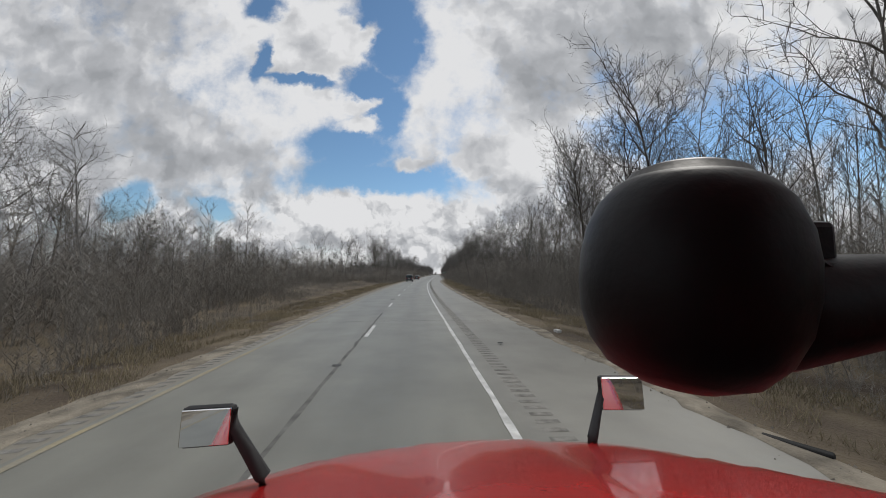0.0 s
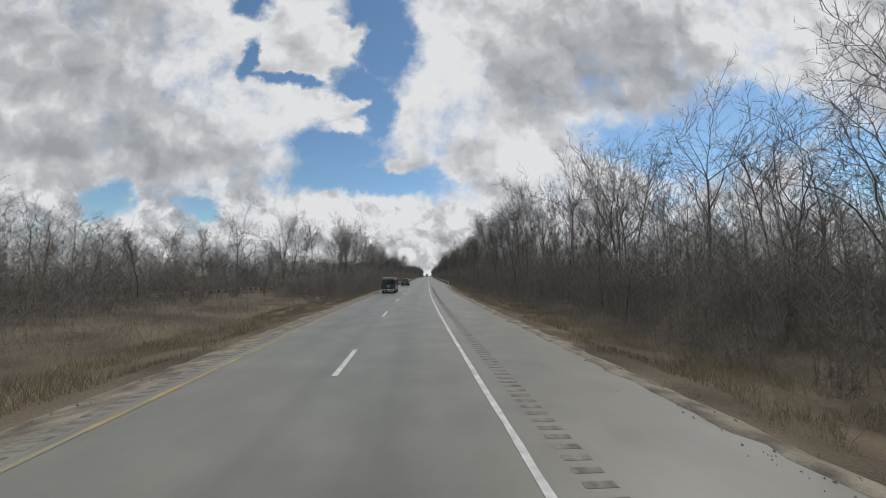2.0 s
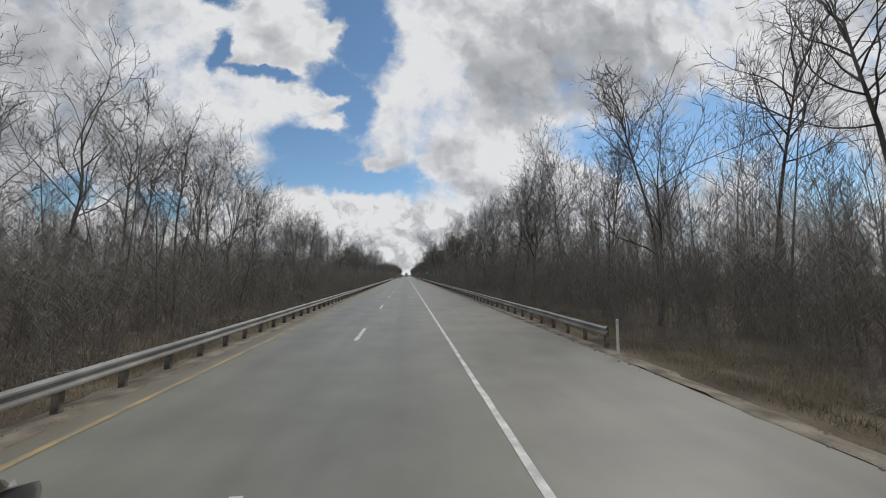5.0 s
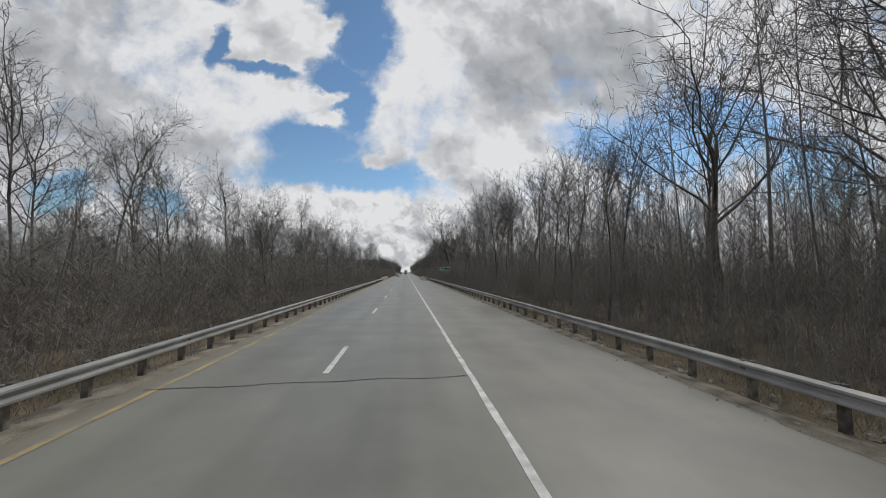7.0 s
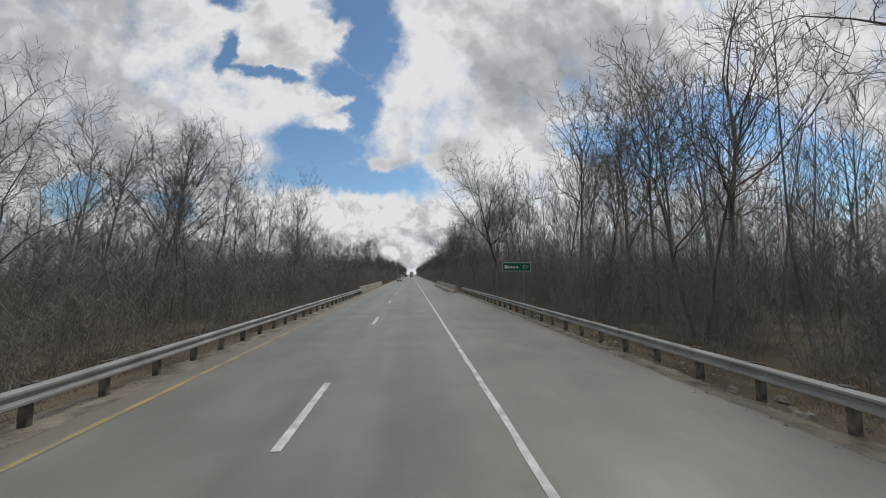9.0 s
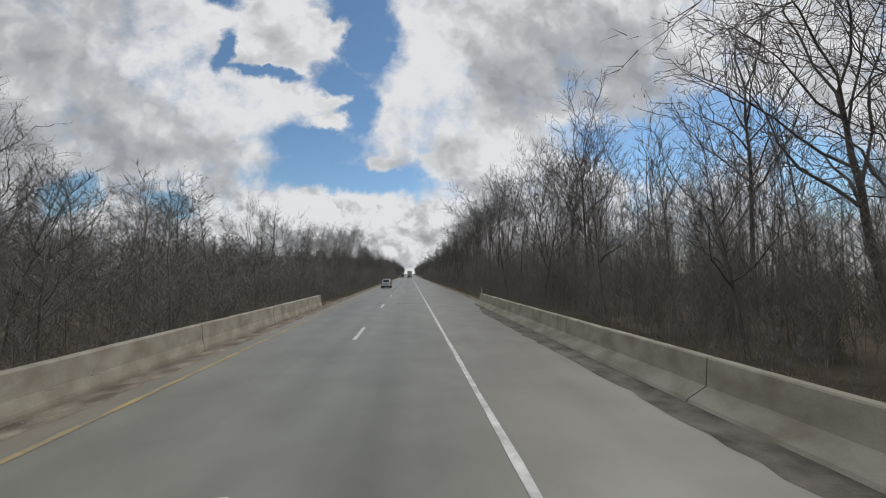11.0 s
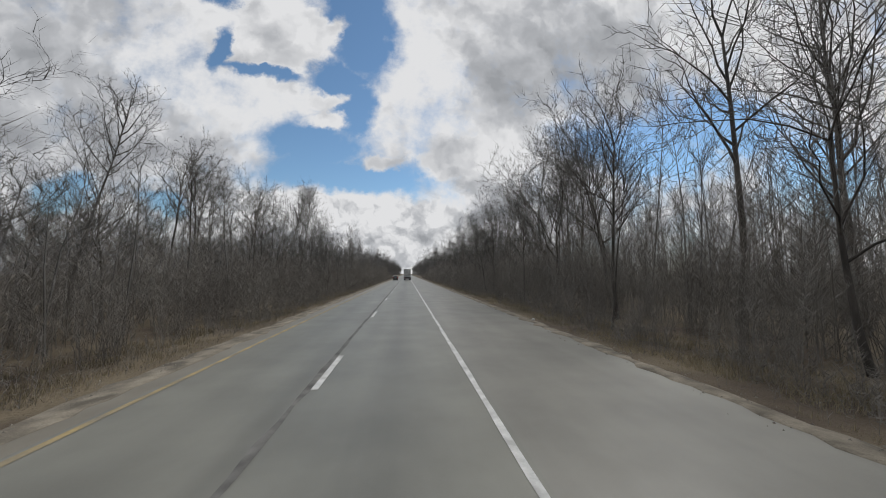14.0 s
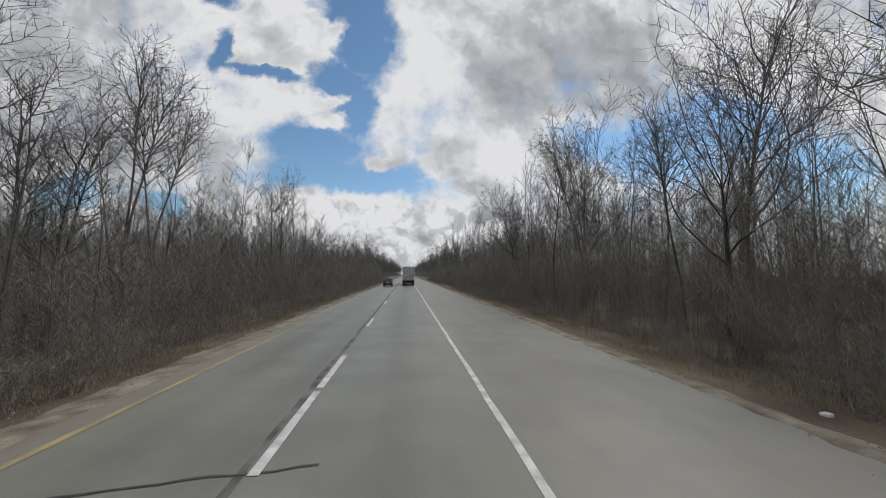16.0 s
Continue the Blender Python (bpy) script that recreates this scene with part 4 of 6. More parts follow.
for side, edges, high, rise in ((-1, LEFT_EDGE, LEFT_HIGH, LEFT_RISE), (1, RIGHT_EDGE, RIGHT_HIGH, RIGHT_RISE)):
    s, k = -55.0, 0
    while s < 560:
        stuff("thicket", THICKETS[(k * 3 + (side > 0)) % 4], s, profile(edges, s + 12) - 1.2, side, "dense grey-brown leafless brush along the wood's edge",
              (1, 1, rng.uniform(0.9, 1.15) * (1.12 if side > 0 else 1.0)))
        s, k = s + 24.5, k + 1
    s, k = -55.0, 0
    while s < 560:
        stuff("bare_woods", POLES[(k + (side > 0)) % 3], s, profile(edges, s + 25) + 5, side, "bare winter woods of slim grey trunks", (1, 1, lift(rise, edges, s + 25, 6, 17)))
        s, k = s + 50, k + 1
    s, k = -55.0, 0
    while s < 560:
        stuff("deep_woods", DEEP[(k + (side > 0)) % 2], s, profile(edges, s + 25) + 3.5, side, "crowded grey stems deep in the winter woods", (1, 1, lift(rise, edges, s + 25, 3, 12)))
        s, k = s + 50, k + 1
    for s in ((305, 355, 405, 455, 505) if side < 0 else (455, 505)):
        stuff("bare_woods", POLES[(s // 50) % 3], s, profile(edges, s + 25) + 2.5, side, "bare winter woods of slim grey trunks", (0.8, 1, lift(rise, edges, s + 25, 5, 17)))
    s, k = -70.0, 0
    while s < 560:
        stuff("far_brush", THICKETS[(k + (side > 0)) % 4], s, profile(edges, s + 25) + 17, side, "grey tangle of saplings that closes the view into the woods", (2.2, 2.05, rng.uniform(1.7, 2.1)))
        s, k = s + 50, k + 1
    s, k = 560.0, 0
    while s < 1200:
        stuff("bare_woods", FARWOOD[k % 2], s, 13, side, "distant bare winter woods along the highway", (1, 1, profile(high, s) / 22))
        s, k = s + 60, k + 1


def grass_mesh(seed, length, depth, count, high):
    rng = random.Random(seed)
    sh = Shape()
    for k in range(count):
        y, x = rng.uniform(0, length), rng.uniform(0, depth)
        if rough(x * 0.8, y * 0.5, seed) < -0.1:
            continue
        h = high * rng.uniform(0.4, 1.0)
        a, b = rng.gauss(0, 0.5 * h), rng.gauss(0, 0.5 * h)
        spike(sh, rng, Vector((x, y, -0.1)), Vector((x + a, y + b, h)), 0.011)
    return mesh_of("dry_grass", sh.v, sh.f, "straw")


def weed_mesh(seed, length, depth, count):
    """Knee-high dead weeds and brambles that close the foot of the brush."""
    rng = random.Random(seed)
    sh = Shape()
    for k in range(count):
        y, x = rng.uniform(0, length), depth * rng.random() ** 0.7
        if rough(x * 0.5, y * 0.3, seed) < -0.22:
            continue
        h = rng.uniform(0.25, 0.6) + 0.9 * (x / depth) * rng.random()
        tip = Vector((x + rng.gauss(0, 0.3 * h), y + rng.gauss(0, 0.3 * h), h))
        base = Vector((x, y, -0.3))
        spike(sh, rng, base, tip, rng.uniform(0.007, 0.012))
        for j in range(7):
            p = base.lerp(tip, rng.uniform(0.3, 0.95))
            spike(sh, rng, p, p + Vector((rng.gauss(0, 0.2 * h), rng.gauss(0, 0.2 * h), rng.uniform(-0.05, 0.3) * h)), rng.uniform(0.004, 0.008))
    return mesh_of("dead_weeds", sh.v, sh.f, "brush")


def crumb_mesh(seed, length, count):
    """Loose stones and broken pavement."""
    rng = random.Random(seed)
    sh = Shape()
    for k in range(count):
        y, x, r = rng.uniform(0, length), rng.gauss(0, 0.28), rng.uniform(0.012, 0.05) * rng.random() ** 0.5
        w = rng.uniform(0, 6.28)
        pts = [(x + r * math.cos(w + j * 2.1) * rng.uniform(0.7, 1.3), y + r * math.sin(w + j * 2.1) * rng.uniform(0.7, 1.3), -0.01) for j in range(3)]
        sh.add(pts + [(x, y, r * 0.8)], [(0, 1, 3), (1, 2, 3), (2, 0, 3)])
    return mesh_of("crumbs", sh.v, sh.f, "crumb")


def rubble_mesh(seed, length, depth, count):
    """Broken pale lumps and dead leaves swept against the rail."""
    rng = random.Random(seed)
    sh = Shape()
    for k in range(count):
        y, x = rng.uniform(0, length), depth * rng.random()
        r, w = 0.02 + 0.13 * rng.random() ** 3, rng.uniform(0, 6.28)
        ring = [(x + r * math.cos(w + j * 1.26) * rng.uniform(0.7, 1.3), y + r * math.sin(w + j * 1.26) * rng.uniform(0.8, 1.6), -0.02) for j in range(5)]
        top = [(x + (px - x) * 0.6, y + (py - y) * 0.6, r * rng.uniform(0.4, 0.7)) for px, py, pz in ring]
        sh.add(ring + top, [(j, (j + 1) % 5, 5 + (j + 1) % 5, 5 + j) for j in range(5)] + [(5, 6, 7, 8, 9)])
    return mesh_of("rubble", sh.v, sh.f, "crumb")


RUBBLE = rubble_mesh(71, 25.0, 1.3, 330)
for k in range(5):
    ob = new("rubble", RUBBLE)
    ob.matrix_basis = on_road(158 + 25 * k, 6.62, -0.09, 0)
    tagged(ob, "pale broken lumps and litter swept under the guardrail", "rubble", kind="stuff")
GRASS = [grass_mesh(20 + k, 25.0, 4.2, 15000, 0.22) for k in range(2)]
WEEDS = [weed_mesh(30 + k, 25.0, 4.0, 1100) for k in range(3)]
CRUMBS = [crumb_mesh(35 + k, 25.0, 420) for k in range(2)]
for side, edges in ((-1, LEFT_EDGE), (1, RIGHT_EDGE)):
    for k in range(20):
        s = -15 + 25 * k
        at = -EDGE_LEFT if side < 0 else edge_right(s + 12)
        ob = new("dry_grass", GRASS[k % 2])
        ob.matrix_basis = on_road(s, side * (at + 0.7), ground_height(s + 12, side * (at + 2.0)) + 0.05) @ Matrix.Diagonal((side, 1, 1, 1))
        tagged(ob, "short straw-coloured dry grass on the verge", "dry grass", kind="stuff")
        ob = new("pavement_crumbs", CRUMBS[k % 2])
        ob.matrix_basis = on_road(s, side * (at + 0.1), -0.055) @ Matrix.Diagonal((side, 1, 1, 1))
        tagged(ob, "loose stones and crumbled pavement along the shoulder's edge", "gravel", kind="stuff")
        e = profile(edges, s + 12)
        ob = new("dead_weeds", WEEDS[(k + (side > 0)) % 3])
        ob.matrix_basis = on_road(s, side * max(e - 3.2, at + 0.5), ground_height(s + 12, side * (e - 1.0))) @ Matrix.Diagonal((side, 1, 1, 1))
        tagged(ob, "dead brown weeds and brambles at the foot of the brush", "dead weeds", kind="stuff")


# low brown brambles over the open bank
for k, (s, x) in enumerate(((38, 11.5), (40, 15), (44, 18.5), (60, 13.5), (62, 16.5), (58, 19.5), (66, 10.8))):
    ob = new("dead_weeds", WEEDS[k % 3])
    ob.matrix_basis = on_road(s, -x, ground_height(s + 12, -x - 2)) @ Matrix.Diagonal((-1, 1, 0.8, 1))
    tagged(ob, "low brown brambles and dead weeds over the open bank", "dead weeds", kind="stuff")


# ---- vehicles ----
def wheel(parent, x, y, r, width, side, spokes=5, rim="alloy"):
    w = new("wheel")
    w.parent = parent
    w.location = (x, y, r)
    w.scale = (side, 1, 1)
    h = width / 2
    part("tyre", Shape().lathe([(r * 0.64, -h), (r * 0.9, -h), (r * 0.98, -h * 0.8), (r, -h * 0.4), (r, h * 0.4), (r * 0.98, h * 0.8), (r * 0.9, h), (r * 0.64, h), (r * 0.64, -h)], 28).mesh("tyre", "rubber", True), w)
    sh = Shape().lathe([(r * 0.65, h * 0.95), (r * 0.60, h * 0.9), (r * 0.58, h * 0.3), (0.02, h * 0.3)], 28)
    sh.lathe([(0.001, h * 0.75), (r * 0.15, h * 0.72), (r * 0.18, h * 0.3)], 16)
    for k in range(spokes):
        a = 2 * math.pi * k / spokes
        m = Matrix.Rotation(a, 4, "X")
        sh.box(h * 0.35, -r * 0.07, r * 0.12, h * 0.72, r * 0.07, r * 0.60, m, bevel=0.01)
    part("rim", sh.mesh("rim", rim), w)
    return w


def loft(stations):
    """Body shell from sections along y: (y, half width low, zbottom, half width at belt, zbelt, half width at roof, zroof)."""
    sh = Shape()
    rows = []
    for y, wl, zb, wb, zt, wr, zr in stations:
        half = [(wl * 0.82, zb), (wl, zb + 0.10), (wb, (zb + zt) / 2 + 0.08), (wb, zt - 0.06), (wb - 0.025, zt), (wr + 0.03, zr - 0.10), (wr - 0.04, zr - 0.03), (wr - 0.20, zr + 0.005)]
        sec = [(x, y, z) for x, z in half] + [(-x, y, z) for x, z in reversed(half)]
        rows.append(sec)
    n = len(rows[0])
    vs = [p for r in rows for p in r]
    fs = [(i * n + j, i * n + (j + 1) % n, (i + 1) * n + (j + 1) % n, (i + 1) * n + j) for i in range(len(rows) - 1) for j in range(n)]
    fs += [tuple(reversed(range(n))), tuple(range((len(rows) - 1) * n, len(rows) * n))]
    return sh.add(vs, fs)


def body_part(root, name, stations, mat, arches=(), arch_r=0.4):
    """The shell with softened corners and wheel arches cut through its flanks."""
    me = loft(stations).mesh(name, mat, True)
    ob = part(name, me, root)
    cutters = []
    for y, z in arches:
        c = new("cutter", Shape().lathe([(0.001, -1.3), (arch_r, -1.3), (arch_r, -0.62), (arch_r, 0.62), (arch_r, 1.3), (0.001, 1.3)], 28).mesh("cutter", mat))
        c.location = (0, y, z)
        cutters.append(c)
        bo = ob.modifiers.new("arch", "BOOLEAN")
        bo.object, bo.operation, bo.solver = c, "DIFFERENCE", "EXACT"
    # work in place so that no helper object is left
    saved = ob.matrix_world.copy()
    ob.parent = None
    ob.matrix_world = Matrix.Identity(4)
    bpy.context.view_layer.update()
    res = bpy.data.meshes.new_from_object(ob.evaluated_get(bpy.context.evaluated_depsgraph_get()))
    ob.modifiers.clear()
    ob.data = res
    ob.parent = root
    ob.matrix_local = Matrix.Identity(4)
    for c in cutters:
        bpy.data.objects.remove(c)
    bm = bmesh.new()
    bm.from_mesh(res)
    for e in bm.edges:
        e.smooth = not (len(e.link_faces) == 2 and e.calc_face_angle(0) > radians(34))
    bm.to_mesh(res)
    bm.free()
    return ob


def side_quad(wb, zt, wr, zr, side, a, b):
    """A window's corners on the sloping flank between belt and roof; a, b: ((y low, y high) ...) fore and aft edges."""
    def at(y, z):
        f = (z - zt) / (zr - zt)
        return (side * (wb + (wr - wb) * f), y, z)
    lo, hi = zt + 0.03, zr - 0.13
    return [at(a[0], lo), at(b[0], lo), at(b[1], hi), at(a[1], hi)]


def letters(text, size, mat):
    cu = bpy.data.curves.new("lettering", "FONT")
    cu.body, cu.size, cu.extrude, cu.align_x, cu.align_y = text, size, 0.003, "CENTER", "CENTER"
    tmp = new("lettering", cu)
    me = bpy.data.meshes.new_from_object(tmp.evaluated_get(bpy.context.evaluated_depsgraph_get()))
    bpy.data.objects.remove(tmp)
    me.materials.clear()
    me.materials.append(MAT[mat])
    return me


def van():
    """Long passenger van; its back is at y = 0."""
    root = new("passenger_van")
    tagged(root, "faded navy blue passenger van with a white ladder rack", "van")
    W = 1.0
    st = [(0.0, 0.93, 0.62, 0.95, 1.25, 0.80, 1.98), (0.06, 0.97, 0.55, 0.985, 1.25, 0.86, 2.04), (0.25, 0.98, 0.48, 1.0, 1.25, 0.88, 2.08), (2.2, 0.98, 0.42, 1.0, 1.25, 0.88, 2.10),
          (4.1, 0.98, 0.42, 1.0, 1.25, 0.87, 2.08), (4.45, 0.98, 0.42, 0.99, 1.24, 0.84, 2.00), (5.05, 0.97, 0.44, 0.98, 1.20, 0.86, 1.36), (5.15, 0.96, 0.44, 0.97, 1.17, 0.84, 1.24),
          (5.75, 0.93, 0.45, 0.94, 1.05, 0.80, 1.12), (5.88, 0.90, 0.50, 0.90, 0.98, 0.76, 1.04)]
    body_part(root, "body", st, "vanblue", ((1.15, 0.40), (4.85, 0.40)), 0.44)
    for sd in (-1, 1):
        for y in (1.15, 4.85):
            wheel(root, sd * 0.86, y, 0.37, 0.24, sd, 8, "alloy")
        for a, b in (((0.22, 0.25), (1.15, 1.15)), ((1.27, 1.27), (2.62, 2.62)), ((2.86, 2.86), (3.36, 3.36)), ((3.55, 3.55), (3.98, 3.98)), ((4.10, 4.10), (4.92, 4.52))):
            q = side_quad(1.0, 1.25, 0.88, 2.08, sd, a, b)
            part("side_window", Shape().panel(q, 0.012, (sd, 0, 0.15)).mesh("side_window", "vanglass"), root)
            # black rubber round the pane
            fr = Shape()
            c = sum((Vector(p) for p in q), Vector()) / 4
            for i in range(4):
                p0, p1 = Vector(q[i]), Vector(q[(i + 1) % 4])
                fr.tube([p0 + (p0 - c) * 0.015, p1 + (p1 - c) * 0.015], 0.014, 4)
            part("window_seal", fr.mesh("window_seal", "plastic"), root)
        q = side_quad(1.0, 1.25, 0.88, 2.08, sd, (2.86, 2.86), (3.36, 3.36))
        c = sum((Vector(p) for p in q), Vector()) / 4
        sh = Shape()
        for i in range(4):
            p0, p1 = Vector(q[i]), Vector(q[(i + 1) % 4])
            o0, o1 = p0 + (p0 - c) * 0.36, p1 + (p1 - c) * 0.36
            sh.panel([p0, p1, o1, o0], 0.009, (sd, 0, 0.15))
        part("window_surround", sh.mesh("window_surround", "primer"), root, "unpainted pale grey door window surround")
        part("belt_trim", Shape().box(min(sd * 1.0, sd * 1.014), 0.3, 1.185, max(sd * 1.0, sd * 1.014), 2.7, 1.21).mesh("belt_trim", "galv"), root)
        for y in (2.74, 3.46):
            part("door_seam", Shape().box(min(sd * 0.995, sd * 1.004), y, 0.6, max(sd * 0.995, sd * 1.004), y + 0.012, 1.9).mesh("door_seam", "plastic"), root)
        part("door_handle", Shape().box(min(sd * 1.0, sd * 1.03), 3.5, 1.0, max(sd * 1.0, sd * 1.03), 3.62, 1.04, bevel=0.008).mesh("door_handle", "chrome"), root)
        m = part("door_mirror", Shape().box(min(sd * 0.98, sd * 1.22), 4.72, 1.22, max(sd * 0.98, sd * 1.22), 4.86, 1.46, bevel=0.04).mesh("door_mirror", "plastic"), root)
        part("tail_lamp", Shape().box(min(sd * 0.72, sd * 0.99), -0.02, 1.0, max(sd * 0.72, sd * 0.99), 0.12, 1.22, bevel=0.02).mesh("tail_lamp", "redlens"), root, "red tail lamp")
        part("marker_lamp", Shape().box(min(sd * 0.7, sd * 0.95), 5.72, 0.82, max(sd * 0.7, sd * 0.95), 5.885, 1.0, bevel=0.02).mesh("marker_lamp", "orange"), root, "amber corner lamp")
    # back: doors with two panes behind one dark glass, emblem bars, plate
    def back(x0, x1, z0, z1, th=0.012, mat="vanglass", name="rear_window", label=""):
        y = lambda z: -0.003
        q = [(x0, y(z0), z0), (x1, y(z0), z0), (x1 - math.copysign(0.05, x1) * (z1 > 1.7), y(z1), z1), (x0 - math.copysign(0.05, x0) * (z1 > 1.7), y(z1), z1)]
        return part(name, Shape().panel(q, th, (0, -1, 0.05)).mesh(name, mat), root, label)
    back(-0.80, 0.80, 1.32, 1.86)
    back(-0.008, 0.008, 0.62, 1.30, 0.006, "plastic", "door_seam")
    back(-0.83, 0.83, 0.60, 0.612, 0.006, "plastic", "door_seam")
    part("lettering", letters("S", 0.19, "whitevinyl"), root, "white letter S on the glass", at=Matrix.Translation((-0.64, -0.02, 1.43)) @ Matrix.Rotation(math.pi / 2, 4, "X"))
    back(-0.80, 0.80, 1.285, 1.305, 0.012, "chrome", "window_trim", "thin chrome strip under the glass")
    back(0.0, 0.20, 1.10, 1.135, 0.008, "whitevinyl", "sticker", "white vinyl bar on the back door")
    back(0.04, 0.17, 0.88, 1.03, 0.008, "whitevinyl", "sticker", "white vinyl emblem on the back door")
    back(-0.24, -0.08, 0.95, 1.03, 0.008, "whitevinyl", "sticker", "worn white vinyl emblem on the back door")
    back(0.42, 0.72, 0.78, 0.80, 0.006, "chrome", "badge")
    back(-0.5, -0.42, 0.80, 0.82, 0.006, "chrome", "badge")
    part("rear_bumper", Shape().box(-0.98, -0.16, 0.42, 0.98, 0.06, 0.60, bevel=0.04).mesh("rear_bumper", "chrome"), root, "dulled chrome rear bumper")
    part("licence_plate", Shape().box(-0.16, -0.175, 0.43, 0.16, -0.155, 0.58, bevel=0.004).mesh("licence_plate", "plate"), root)
    part("plate_bar", Shape().box(-0.12, -0.18, 0.48, 0.12, -0.174, 0.53).mesh("plate_bar", "bar"), root)
    part("tow_hitch", Shape().box(-0.04, -0.26, 0.30, 0.04, 0.2, 0.38, bevel=0.01).tube([(0, -0.24, 0.36), (0, -0.24, 0.44)], 0.025, 8).mesh("tow_hitch", "chassis"), root)
    part("front_bumper", Shape().box(-0.97, 5.82, 0.42, 0.97, 6.0, 0.60, bevel=0.04).mesh("front_bumper", "plastic"), root)
    part("windscreen", Shape().panel([(-0.84, 5.03, 1.40), (0.84, 5.03, 1.40), (0.76, 4.52, 1.93), (-0.76, 4.52, 1.93)], 0.012, (0, 0.7, 0.6)).mesh("windscreen", "glass"), root)
    part("underbody", Shape().box(-0.8, 0.3, 0.28, 0.8, 5.6, 0.5, bevel=0.03).mesh("underbody", "chassis"), root)
    # ladder rack
    rk = new("ladder_rack")
    rk.parent = root
    for y in (0.5, 2.4, 4.2):
        part("crossbar", Shape().tube([(-0.86, y, 2.24), (0.86, y, 2.24)], 0.022, 6).mesh("crossbar", "rack"), rk)
        for sd in (-1, 1):
            part("bracket", Shape().box(sd * 0.84 - 0.035, y - 0.04, 2.02, sd * 0.84 + 0.035, y + 0.04, 2.30, bevel=0.008).mesh("bracket", "rack"), rk)
    for sd in (-1, 1):
        part("side_rail", Shape().tube([(sd * 0.82, 0.1, 2.20), (sd * 0.84, 1.6, 2.27), (sd * 0.84, 4.4, 2.27), (sd * 0.80, 4.75, 2.20)], 0.022, 6).mesh("side_rail", "rack"), rk)
    for x in (-0.32, 0.02):
        part("ladder_stile", Shape().box(x - 0.02, -0.2, 2.265, x + 0.02, 4.5, 2.345, bevel=0.006).mesh("ladder_stile", "rack"), rk)
    rung = Shape().tube([(-0.32, 0, 2.305), (0.02, 0, 2.305)], 0.015, 6).mesh("ladder_rung", "rack")
    for k in range(14):
        part("ladder_rung", rung, rk, at=Matrix.Translation((0, 0.0 + k * 0.32, 0)))
    part("roof_pole", Shape().tube([(0.45, -0.25, 2.29), (0.40, 4.6, 2.29)], 0.03, 8).mesh("roof_pole", "rack"), rk)
    return root


def tail_line(x):
    """How far forward the crossover's rounded tail lies at x from its middle."""
    return float(np.interp(abs(x), [0, 0.40, 0.62, 0.75, 0.83, 0.88, 0.915], [-0.015, -0.008, 0.0, 0.04, 0.12, 0.25, 0.45]))


def tail_strip(x0, x1, section, steps=14):
    """A moulding bent round the tail: section of (z, out) pairs from low to high, both flush with the body at its ends."""
    sh = Shape()
    n = len(section)
    vs = []
    for i in range(steps + 1):
        x = x0 + (x1 - x0) * i / steps
        t = (tail_line(x + 0.01) - tail_line(x - 0.01)) / 0.02
        out = Vector((t, -1, 0)).normalized()
        for z, o in section:
            vs.append(Vector((x, tail_line(x), z)) + out * o)
    fs = [(i * n + j, (i + 1) * n + j, (i + 1) * n + (j + 1) % n, i * n + (j + 1) % n) for i in range(steps) for j in range(n)]
    fs += [tuple(range(n)), tuple(range(steps * n, (steps + 1) * n))]
    return sh.add(vs, fs)


